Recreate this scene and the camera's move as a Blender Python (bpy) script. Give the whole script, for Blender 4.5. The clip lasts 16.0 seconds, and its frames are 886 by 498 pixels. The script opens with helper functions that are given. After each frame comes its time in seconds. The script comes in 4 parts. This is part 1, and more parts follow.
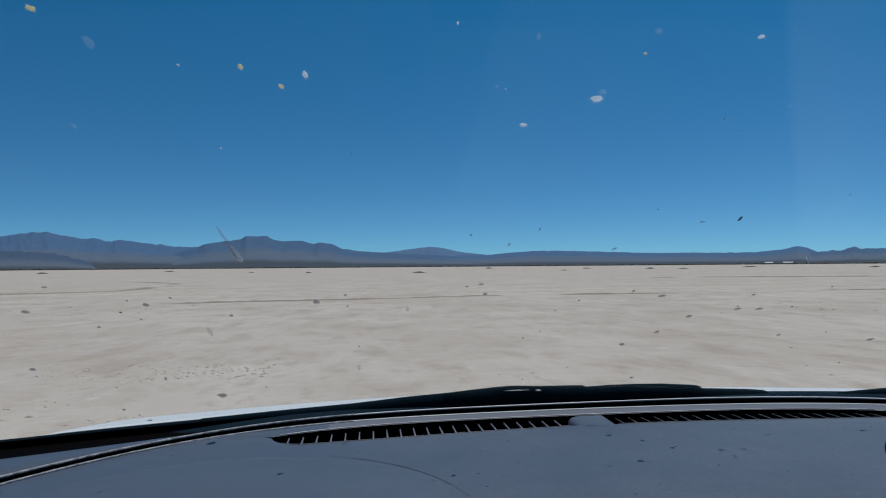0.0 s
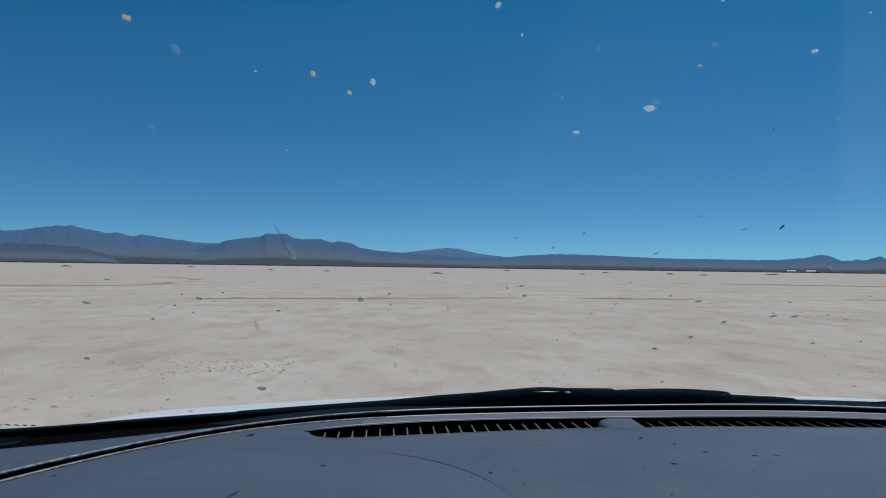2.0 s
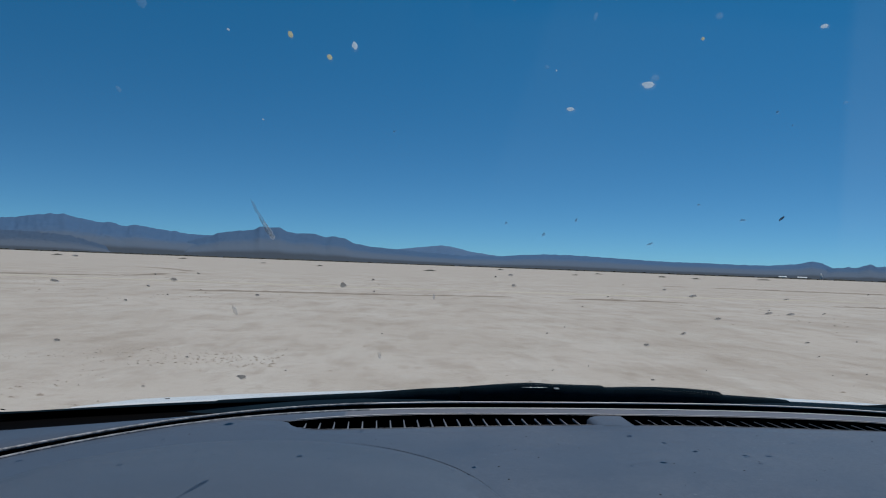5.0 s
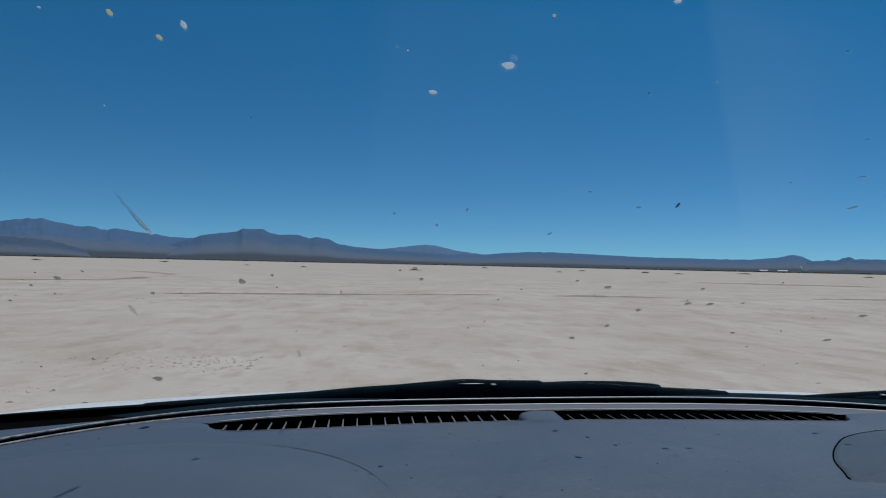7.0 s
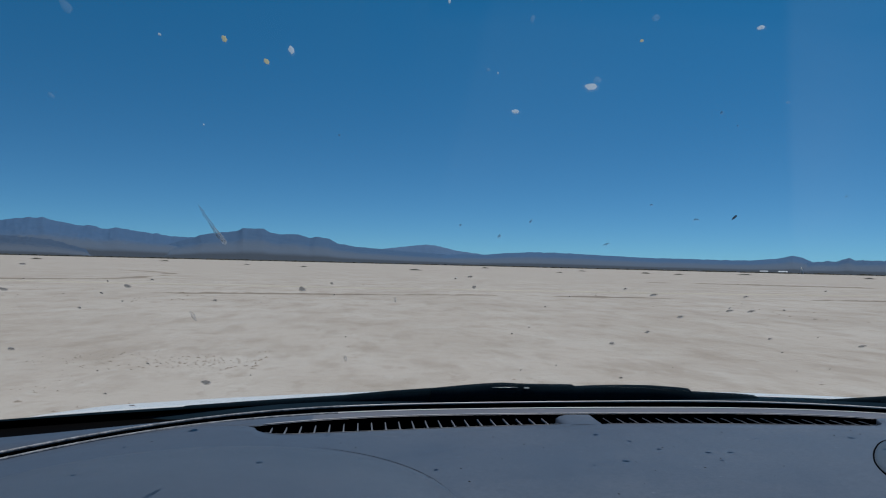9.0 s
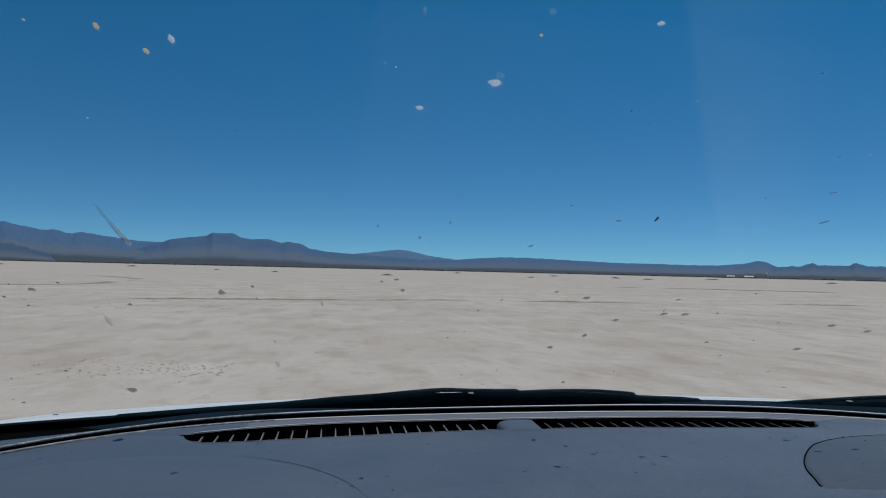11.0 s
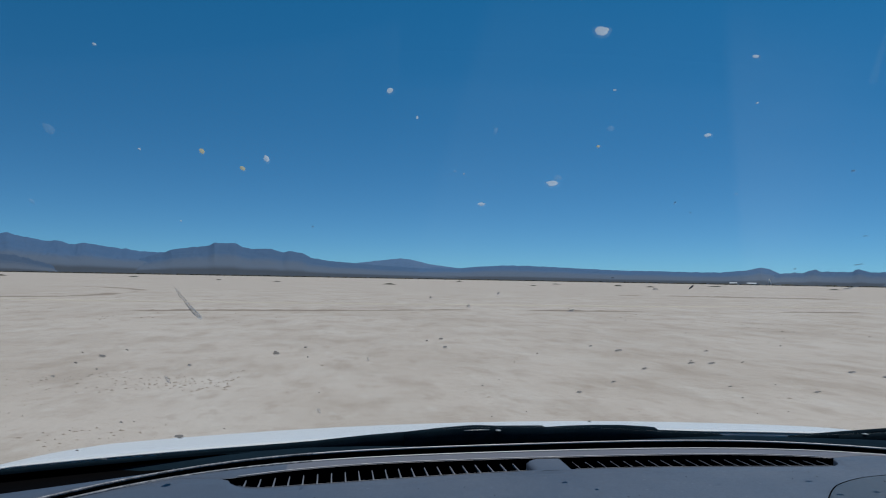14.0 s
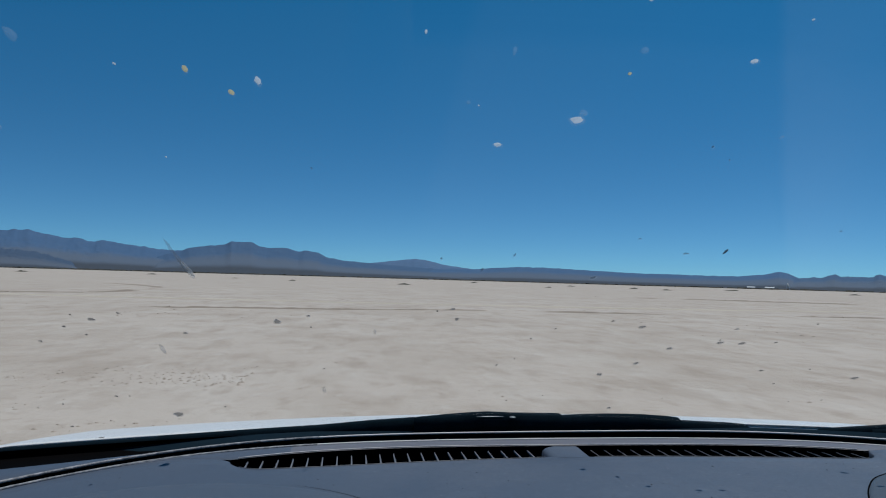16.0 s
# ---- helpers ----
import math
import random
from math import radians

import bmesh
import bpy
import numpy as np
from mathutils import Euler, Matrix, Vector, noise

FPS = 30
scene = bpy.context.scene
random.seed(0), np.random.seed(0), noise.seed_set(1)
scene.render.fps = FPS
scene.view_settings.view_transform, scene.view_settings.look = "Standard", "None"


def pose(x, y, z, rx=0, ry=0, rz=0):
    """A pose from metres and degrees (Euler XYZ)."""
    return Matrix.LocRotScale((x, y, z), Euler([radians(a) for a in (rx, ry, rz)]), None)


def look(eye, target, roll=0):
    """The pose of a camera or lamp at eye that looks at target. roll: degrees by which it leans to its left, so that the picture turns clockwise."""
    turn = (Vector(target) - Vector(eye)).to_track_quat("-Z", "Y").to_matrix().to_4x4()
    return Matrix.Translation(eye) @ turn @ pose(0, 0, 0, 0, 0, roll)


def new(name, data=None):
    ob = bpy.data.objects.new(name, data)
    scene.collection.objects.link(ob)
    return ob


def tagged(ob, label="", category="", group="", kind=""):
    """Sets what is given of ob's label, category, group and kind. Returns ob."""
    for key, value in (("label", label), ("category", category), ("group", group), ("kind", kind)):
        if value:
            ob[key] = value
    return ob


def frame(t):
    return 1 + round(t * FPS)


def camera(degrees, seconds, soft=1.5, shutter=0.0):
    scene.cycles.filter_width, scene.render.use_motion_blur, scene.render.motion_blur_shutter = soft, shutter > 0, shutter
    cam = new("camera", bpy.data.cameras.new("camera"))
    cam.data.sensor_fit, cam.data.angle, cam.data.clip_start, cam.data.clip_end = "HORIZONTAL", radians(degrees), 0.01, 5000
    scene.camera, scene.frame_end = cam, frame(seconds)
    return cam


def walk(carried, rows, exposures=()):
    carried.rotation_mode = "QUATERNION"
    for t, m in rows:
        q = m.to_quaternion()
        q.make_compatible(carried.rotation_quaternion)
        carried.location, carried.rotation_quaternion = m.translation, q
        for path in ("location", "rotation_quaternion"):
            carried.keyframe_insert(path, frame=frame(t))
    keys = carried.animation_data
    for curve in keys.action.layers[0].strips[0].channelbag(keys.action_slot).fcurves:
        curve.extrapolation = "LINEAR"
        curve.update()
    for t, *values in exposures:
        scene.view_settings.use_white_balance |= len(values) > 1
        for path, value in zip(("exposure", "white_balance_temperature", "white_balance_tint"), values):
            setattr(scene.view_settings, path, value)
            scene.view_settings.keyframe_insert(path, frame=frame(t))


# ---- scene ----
# ---- the camera and its way ----
cam = camera(67.0, 16.0, soft=1.1)
# seconds, x, y, z, yaw to the left, pitch up, roll
WAY = [
    (0.0, -0.2926, -0.0011, 1.2605, -5.66, 1.46, -0.46),
    (0.5, -0.3377, 0.0001, 1.2503, -3.46, 1.50, 0.26),
    (1.0, -0.3290, -0.0131, 1.2493, -2.76, 1.52, 0.39),
    (1.5, -0.3351, -0.0075, 1.2469, -3.46, 1.53, 0.80),
    (2.0, -0.3187, -0.0157, 1.2602, -4.10, 1.55, 0.77),
    (2.5, -0.3282, -0.0054, 1.2643, -4.80, 1.45, 1.02),
    (3.0, -0.3152, 0.0010, 1.2534, -5.30, 1.51, 1.24),
    (3.5, -0.3243, 0.0062, 1.2411, -4.97, 1.41, 1.53),
    (4.0, -0.3224, 0.0111, 1.2604, -4.35, 1.39, 2.23),
    (4.2, -0.3239, 0.0068, 1.2465, -4.18, 1.37, 2.44),
    (6.3, -0.2790, 0.0139, 1.2550, -5.51, 1.36, 1.46),
    (6.5, -0.2782, 0.0061, 1.2531, -5.26, 1.36, 1.56),
    (7.0, -0.2285, 0.0199, 1.2460, -5.98, 1.32, 1.24),
    (7.5, -0.2615, -0.0022, 1.2553, -6.76, 1.43, 1.41),
    (8.0, -0.2859, -0.0076, 1.2555, -5.87, 1.45, 1.35),
    (8.5, -0.2944, -0.0095, 1.2565, -5.38, 1.37, 1.51),
    (9.0, -0.2845, 0.0088, 1.2533, -5.96, 1.32, 1.39),
    (9.5, -0.2728, 0.0079, 1.2593, -6.73, 1.33, 1.36),
    (9.7, -0.2630, 0.0142, 1.2555, -7.04, 1.36, 1.40),
    (11.8, -0.2361, 0.0218, 1.2517, -8.49, 2.03, 1.29),
    (12.0, -0.2429, 0.0233, 1.2524, -8.10, 2.04, 1.21),
    (12.5, -0.2373, 0.0198, 1.2553, -8.15, 2.12, 0.72),
    (13.0, -0.2417, 0.0202, 1.2574, -8.22, 2.12, 0.53),
    (13.5, -0.2291, 0.0216, 1.2615, -8.60, 2.23, 0.06),
    (14.0, -0.2848, -0.0133, 1.3036, -8.14, 2.54, 1.03),
    (14.5, -0.2696, 0.0468, 1.2316, -7.58, 2.32, 0.61),
    (15.0, -0.2927, 0.0297, 1.2172, -7.02, 2.36, 1.09),
    (15.5, -0.2917, 0.0295, 1.2591, -6.91, 2.54, 1.73),
    (16.0, -0.2752, 0.0320, 1.2703, -6.85, 2.58, 1.65),
]


def aim(x, y, z, yaw, pitch, roll):
    return pose(x, y, z, 90 + pitch, 0, yaw) @ pose(0, 0, 0, 0, 0, roll)


walk(cam, [(r[0], aim(*r[1:])) for r in WAY], exposures=[(0.0, 0.02), (4.0, 0.03), (6.5, -0.05), (9.0, -0.05), (12.5, -0.08), (13.5, -0.09), (14.0, 0.02), (14.5, -0.05), (15.0, -0.02), (15.5, 0.0), (16.0, 0.04)])

# ---- sky and sun ----
SUN_EL, SUN_AZ = radians(77), radians(62)      # azimuth clockwise from straight ahead
world = bpy.data.worlds.new("desert_sky")
scene.world = world
world.use_nodes = True
wn, wl = world.node_tree.nodes, world.node_tree.links
sky = wn.new("ShaderNodeTexSky")
sky.sky_type = "NISHITA"
sky.sun_disc = False
sky.sun_elevation, sky.sun_rotation = SUN_EL, SUN_AZ
sky.altitude, sky.air_density, sky.dust_density, sky.ozone_density = 2500, 0.55, 0.6, 1.0
wn["Background"].inputs["Strength"].default_value = 0.104
deep = wn.new("ShaderNodeMix")              # clear dry desert air: less red in the sky
deep.data_type, deep.blend_type = "RGBA", "MULTIPLY"
deep.inputs["Factor"].default_value = 1.0
look_at, apart, height_of, tint = (wn.new("ShaderNode" + k) for k in ("TexCoord", "SeparateXYZ", "MapRange", "Mix"))
wl.new(look_at.outputs["Generated"], apart.inputs[0])
wl.new(apart.outputs["Z"], height_of.inputs["Value"])
height_of.interpolation_type = "SMOOTHSTEP"
height_of.inputs["From Min"].default_value, height_of.inputs["From Max"].default_value = -0.10, 0.50
tint.data_type = "RGBA"
tint.inputs["A"].default_value = (0.38, 0.62, 0.73, 1)
tint.inputs["B"].default_value = (0.142, 0.975, 1.205, 1)
wl.new(height_of.outputs[0], tint.inputs["Factor"])
wl.new(tint.outputs["Result"], deep.inputs["B"])
wl.new(sky.outputs["Color"], deep.inputs["A"])
toward, glow, lit = wn.new("ShaderNodeVectorMath"), wn.new("ShaderNodeMath"), wn.new("ShaderNodeVectorMath")
toward.operation, glow.operation, lit.operation = "DOT_PRODUCT", "MULTIPLY_ADD", "SCALE"     # clear sky brightens towards the sun's side
toward.inputs[1].default_value = (math.sin(SUN_AZ), math.cos(SUN_AZ), 0)
glow.inputs[1].default_value, glow.inputs[2].default_value = 0.14, 0.98
wl.new(look_at.outputs["Generated"], toward.inputs[0])
wl.new(toward.outputs["Value"], glow.inputs[0])
wl.new(deep.outputs["Result"], lit.inputs[0])
wl.new(glow.outputs[0], lit.inputs["Scale"])
wl.new(lit.outputs[0], wn["Background"].inputs["Color"])
sun = new("sun", bpy.data.lights.new("sun", "SUN"))
sun.data.energy, sun.data.angle, sun.data.color = 3.1, radians(0.3), (1.0, 0.965, 0.915)
sun_from = Vector((math.sin(SUN_AZ) * math.cos(SUN_EL), math.cos(SUN_AZ) * math.cos(SUN_EL), math.sin(SUN_EL)))
sun.matrix_world = look(sun_from * 50, (0, 0, 0))


# ---- materials ----
def material(name, colour, rough=0.6, metal=0.0, second=None, scale=20.0, mix=0.5, bump=0.0, bump_scale=200.0, stretch=(1, 1, 1), detail=6.0, spec=0.5):
    """A surface with two scales of mottling between two colours, and fine relief."""
    m = bpy.data.materials.new(name)
    m.use_nodes = True
    n, l = m.node_tree.nodes, m.node_tree.links
    b = n["Principled BSDF"]
    b.inputs["Roughness"].default_value, b.inputs["Metallic"].default_value = rough, metal
    b.inputs["Specular IOR Level"].default_value = spec
    geo = n.new("ShaderNodeNewGeometry")
    vm = n.new("ShaderNodeVectorMath")
    vm.operation = "MULTIPLY"
    vm.inputs[1].default_value = stretch
    l.new(geo.outputs["Position"], vm.inputs[0])
    big, fine = n.new("ShaderNodeTexNoise"), n.new("ShaderNodeTexNoise")
    for t, s in ((big, scale), (fine, scale * 9.3)):
        t.inputs["Scale"].default_value, t.inputs["Detail"].default_value, t.inputs["Roughness"].default_value = s, detail, 0.6
        l.new(vm.outputs[0], t.inputs["Vector"])
    add = n.new("ShaderNodeMath")
    add.operation = "MULTIPLY_ADD"
    add.inputs[1].default_value = 0.5
    half = n.new("ShaderNodeMath")
    half.operation = "MULTIPLY"
    half.inputs[1].default_value = 0.5
    l.new(fine.outputs["Fac"], half.inputs[0])
    l.new(big.outputs["Fac"], add.inputs[0])
    l.new(half.outputs[0], add.inputs[2])
    ramp = n.new("ShaderNodeMapRange")
    ramp.inputs["From Min"].default_value, ramp.inputs["From Max"].default_value = 0.5 - 0.3 * mix, 0.5 + 0.3 * mix
    l.new(add.outputs[0], ramp.inputs["Value"])
    mixer = n.new("ShaderNodeMix")
    mixer.data_type = "RGBA"
    mixer.inputs["A"].default_value = (*colour, 1)
    mixer.inputs["B"].default_value = (*(second or [c * 0.8 for c in colour]), 1)
    l.new(ramp.outputs[0], mixer.inputs["Factor"])
    l.new(mixer.outputs["Result"], b.inputs["Base Color"])
    if bump:
        bt, bn = n.new("ShaderNodeTexNoise"), n.new("ShaderNodeBump")
        bt.inputs["Scale"].default_value, bt.inputs["Detail"].default_value = bump_scale, 4
        bn.inputs["Strength"].default_value, bn.inputs["Distance"].default_value = bump, 0.5 / bump_scale
        l.new(vm.outputs[0], bt.inputs["Vector"])
        l.new(bt.outputs["Fac"], bn.inputs["Height"])
        l.new(bn.outputs["Normal"], b.inputs["Normal"])
    return m


def glass_pane(name):
    m = bpy.data.materials.new(name)
    m.use_nodes = True
    n, l = m.node_tree.nodes, m.node_tree.links
    n.remove(n["Principled BSDF"])
    clear, gloss, mixer = (n.new("ShaderNode" + k) for k in ("BsdfTransparent", "BsdfGlossy", "MixShader"))
    clear.inputs["Color"].default_value = (0.93, 0.96, 0.965, 1)
    gloss.inputs["Roughness"].default_value = 0.02
    mixer.inputs[0].default_value = 0.03
    l.new(clear.outputs[0], mixer.inputs[1])
    l.new(gloss.outputs[0], mixer.inputs[2])
    l.new(mixer.outputs[0], n["Material Output"].inputs["Surface"])
    return m


def splat_material(name, colour, through_light, clear=0.0):
    """Dried matter on the glass that lets part of the light behind it through."""
    m = bpy.data.materials.new(name)
    m.use_nodes = True
    n, l = m.node_tree.nodes, m.node_tree.links
    n.remove(n["Principled BSDF"])
    dif, tra, mixer = (n.new("ShaderNode" + k) for k in ("BsdfDiffuse", "BsdfTranslucent", "MixShader"))
    noise_t, vary = n.new("ShaderNodeTexNoise"), n.new("ShaderNodeMix")
    noise_t.inputs["Scale"].default_value = 400
    geo = n.new("ShaderNodeNewGeometry")
    l.new(geo.outputs["Position"], noise_t.inputs["Vector"])
    vary.data_type = "RGBA"
    vary.inputs["A"].default_value = (*colour, 1)
    vary.inputs["B"].default_value = (*[c * 0.7 for c in colour], 1)
    l.new(noise_t.outputs["Fac"], vary.inputs["Factor"])
    for s in (dif, tra):
        l.new(vary.outputs["Result"], s.inputs["Color"])
    mixer.inputs[0].default_value = through_light
    l.new(dif.outputs[0], mixer.inputs[1])
    l.new(tra.outputs[0], mixer.inputs[2])
    last, open_part = n.new("ShaderNodeMixShader"), n.new("ShaderNodeBsdfTransparent")
    last.inputs[0].default_value = clear
    l.new(mixer.outputs[0], last.inputs[1])
    l.new(open_part.outputs[0], last.inputs[2])
    l.new(last.outputs[0], n["Material Output"].inputs["Surface"])
    return m


def ground_material():
    """Pale cracked clay of the dry lake, and darker scrubland past its shore."""
    m = bpy.data.materials.new("dry_lake_clay")
    m.use_nodes = True
    n, l = m.node_tree.nodes, m.node_tree.links
    b = n["Principled BSDF"]
    b.inputs["Roughness"].default_value, b.inputs["Specular IOR Level"].default_value = 0.9, 0.1
    geo = n.new("ShaderNodeNewGeometry")

    def noise_at(scale, stretch=(1, 1, 1), detail=6, rough=0.6):
        vm, t = n.new("ShaderNodeVectorMath"), n.new("ShaderNodeTexNoise")
        vm.operation = "MULTIPLY"
        vm.inputs[1].default_value = stretch
        l.new(geo.outputs["Position"], vm.inputs[0])
        l.new(vm.outputs[0], t.inputs["Vector"])
        t.inputs["Scale"].default_value, t.inputs["Detail"].default_value, t.inputs["Roughness"].default_value = scale, detail, rough
        return t.outputs["Fac"]

    def ranged(value, lo, hi, to_lo=0.0, to_hi=1.0):
        r = n.new("ShaderNodeMapRange")
        for k, v in (("From Min", lo), ("From Max", hi), ("To Min", to_lo), ("To Max", to_hi)):
            r.inputs[k].default_value = v
        l.new(value, r.inputs["Value"])
        return r.outputs[0]

    def blend(fac, a, bb):
        x = n.new("ShaderNodeMix")
        x.data_type = "RGBA"
        l.new(fac, x.inputs["Factor"])
        for key, v in (("A", a), ("B", bb)):
            if isinstance(v, tuple):
                x.inputs[key].default_value = (*v, 1)
            else:
                l.new(v, x.inputs[key])
        return x.outputs["Result"]

    def times(a, k):
        x = n.new("ShaderNodeMath")
        x.operation = "MULTIPLY"
        l.new(a, x.inputs[0])
        if isinstance(k, float):
            x.inputs[1].default_value = k
        else:
            l.new(k, x.inputs[1])
        return x.outputs[0]

    clay = blend(ranged(noise_at(0.06), 0.35, 0.65), CLAY_A, CLAY_B)
    patch = ranged(noise_at(0.30, (0.9, 0.9, 1), 3, 0.55), 0.42, 0.68)
    clay = blend(times(patch, 0.42), clay, CLAY_DARK)
    flakes = ranged(noise_at(1.7, (0.9, 0.40, 1), 4, 0.6), 0.50, 0.66)
    clay = blend(times(flakes, 0.55), clay, CLAY_DARK)
    pale = ranged(noise_at(1.0, (0.9, 0.42, 1), 3, 0.55), 0.48, 0.66)
    clay = blend(times(pale, 0.26), clay, CLAY_PALE)
    crumbs = ranged(noise_at(9.0, (1, 0.6, 1), 4, 0.65), 0.56, 0.70)
    clay = blend(times(crumbs, 0.4), clay, CLAY_DARK)
    chips = ranged(noise_at(4.6, (0.8, 0.42, 1), 3, 0.6), 0.58, 0.66)
    clay = blend(times(chips, 0.34), clay, CLAY_DARK)
    scales = ranged(noise_at(5.0, (0.8, 0.42, 1), 3, 0.6), 0.60, 0.68)
    clay = blend(times(scales, 0.30), clay, CLAY_PALE)
    # shore of the lake
    dist = n.new("ShaderNodeVectorMath")
    dist.operation = "LENGTH"
    l.new(geo.outputs["Position"], dist.inputs[0])
    wob = n.new("ShaderNodeMath")
    wob.operation = "MULTIPLY_ADD"
    l.new(noise_at(0.004, (1, 1, 1), 5), wob.inputs[0])
    wob.inputs[1].default_value = 500.0
    l.new(dist.outputs["Value"], wob.inputs[2])
    shore = ranged(wob.outputs[0], 1250, 1290)
    scrub = blend(ranged(noise_at(0.02, (1, 1, 1), 8, 0.7), 0.4, 0.62), (0.16, 0.14, 0.13), (0.07, 0.07, 0.07))
    l.new(blend(shore, clay, scrub), b.inputs["Base Color"])
    bn = n.new("ShaderNodeBump")
    bn.inputs["Strength"].default_value, bn.inputs["Distance"].default_value = 0.45, 0.05
    l.new(noise_at(4.0, (1, 0.7, 1), 5, 0.6), bn.inputs["Height"])
    l.new(bn.outputs["Normal"], b.inputs["Normal"])
    return m


CLAY_A, CLAY_B, CLAY_DARK, CLAY_PALE = (0.470, 0.418, 0.368), (0.433, 0.379, 0.329), (0.309, 0.258, 0.210), (0.540, 0.505, 0.461)
M_GROUND = ground_material()


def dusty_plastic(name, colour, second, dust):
    """Grained moulded plastic with a patchy film of dust and pale specks, and shade painted towards the driver's end.
    """
    m = material(name, colour, 0.42, second=second, scale=6, mix=0.8, bump=0.22, bump_scale=700, spec=0.14)
    n, l = m.node_tree.nodes, m.node_tree.links
    b = n["Principled BSDF"]
    old = b.inputs["Base Color"].links[0].from_socket
    geo, film, grain, specks = (n.new("ShaderNode" + k) for k in ("NewGeometry", "TexNoise", "TexNoise", "TexVoronoi"))
    film.inputs["Scale"].default_value, film.inputs["Detail"].default_value, film.inputs["Roughness"].default_value = 3.2, 7, 0.68
    grain.inputs["Scale"].default_value, grain.inputs["Detail"].default_value = 190, 4
    specks.inputs["Scale"].default_value = 45
    for t in (film, grain, specks):
        l.new(geo.outputs["Position"], t.inputs["Vector"])
    share, tiny, coarse = (n.new("ShaderNodeMapRange") for k in range(3))
    for node, source, lo, hi, a, c in ((share, film.outputs["Fac"], 0.26, 0.78, 0.05, 0.85), (tiny, specks.outputs["Distance"], 0.05, 0.10, 0.9, 0.0), (coarse, grain.outputs["Fac"], 0.36, 0.64, 0.27, 0.47)):
        for key, v in (("From Min", lo), ("From Max", hi), ("To Min", a), ("To Max", c)):
            node.inputs[key].default_value = v
        l.new(source, node.inputs["Value"])
    rough_of = n.new("ShaderNodeMath")
    rough_of.operation = "MULTIPLY"
    across, left_shade, shaded_share = n.new("ShaderNodeSeparateXYZ"), n.new("ShaderNodeMapRange"), n.new("ShaderNodeMath")
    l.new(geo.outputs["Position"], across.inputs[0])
    # shade at the driver's end put into the colour: less pale dust there
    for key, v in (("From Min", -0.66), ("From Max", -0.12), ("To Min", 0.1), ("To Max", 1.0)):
        left_shade.inputs[key].default_value = v
    l.new(across.outputs["X"], left_shade.inputs["Value"])
    shaded_share.operation = "MULTIPLY"
    l.new(share.outputs[0], shaded_share.inputs[0])
    l.new(left_shade.outputs[0], shaded_share.inputs[1])
    l.new(shaded_share.outputs[0], rough_of.inputs[0])
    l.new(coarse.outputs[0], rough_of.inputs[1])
    first, last, some = n.new("ShaderNodeMix"), n.new("ShaderNodeMix"), n.new("ShaderNodeMath")
    some.operation = "MULTIPLY"
    first.data_type = last.data_type = "RGBA"
    l.new(tiny.outputs[0], some.inputs[0])
    l.new(shaded_share.outputs[0], some.inputs[1])
    for node, fac, a in ((first, rough_of.outputs[0], old), (last, some.outputs[0], first.outputs["Result"])):
        node.inputs["B"].default_value = (*dust, 1)
        l.new(fac, node.inputs["Factor"])
        l.new(a, node.inputs["A"])
    l.new(last.outputs["Result"], b.inputs["Base Color"])
    sheen = n.new("ShaderNodeMapRange")
    for key, v in (("From Min", 0.3), ("From Max", 0.75), ("To Min", 0.40), ("To Max", 0.50)):
        sheen.inputs[key].default_value = v
    l.new(film.outputs["Fac"], sheen.inputs["Value"])
    l.new(sheen.outputs[0], b.inputs["Roughness"])
    return m


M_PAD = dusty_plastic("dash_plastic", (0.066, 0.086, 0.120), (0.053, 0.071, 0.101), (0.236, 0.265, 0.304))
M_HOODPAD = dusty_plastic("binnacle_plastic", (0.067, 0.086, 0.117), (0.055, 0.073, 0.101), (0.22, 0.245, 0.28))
M_LID = dusty_plastic("lid_plastic", (0.054, 0.070, 0.091), (0.045, 0.059, 0.078), (0.18, 0.20, 0.22))
# pale colour stands for the sun's highlight on the dash edges
M_LIP_LIGHT = material("dash_edge_highlight", (0.50, 0.50, 0.52), 0.4, scale=15, bump=0.2, bump_scale=900)
M_LIPWORN = material("worn_braided_edge", (0.34, 0.355, 0.38), 0.6, second=(0.08, 0.088, 0.105), scale=130, mix=0.35, bump=0.9, bump_scale=300, detail=2)
# dash plastic again, paler to carry the sky light near the glass
M_STRIP = material("front_strip_lit", (0.135, 0.142, 0.165), 0.5, second=(0.115, 0.123, 0.145), scale=9, mix=0.9, bump=0.2, bump_scale=900, spec=0.3)
# near-black for trim and print, and for shade painted into recesses
M_BLACK = material("black_trim_and_shade", (0.0015, 0.0015, 0.0018), 0.9, scale=30, spec=0.03)
M_SLAT = material("vent_slat_plastic", (0.14, 0.148, 0.165), 0.5, scale=40)
M_RUBBER = material("black_rubber", (0.012, 0.012, 0.014), 0.65, scale=30, bump=0.3, bump_scale=400, spec=0.3)
M_SEAL = material("seal_strip", (0.035, 0.040, 0.052), 0.7, second=(0.010, 0.012, 0.017), scale=140, mix=0.3, bump=0.9, bump_scale=300, detail=2)
M_COWL = material("cowl_plastic", (0.009, 0.020, 0.030), 0.85, second=(0.006, 0.014, 0.022), scale=12, bump=0.3, bump_scale=500, spec=0.01)
M_BLADE = material("wiper_black", (0.006, 0.014, 0.021), 0.8, second=(0.003, 0.008, 0.012), scale=40, bump=0.2, bump_scale=600, spec=0.02)
# pale colour for the glints on the wipers
M_GLINT = material("wiper_glint", (0.42, 0.45, 0.48), 0.3, 0.2, scale=40)
M_BONNET = material("pale_car_paint", (0.66, 0.68, 0.69), 0.35, second=(0.60, 0.62, 0.63), scale=3, mix=0.9)
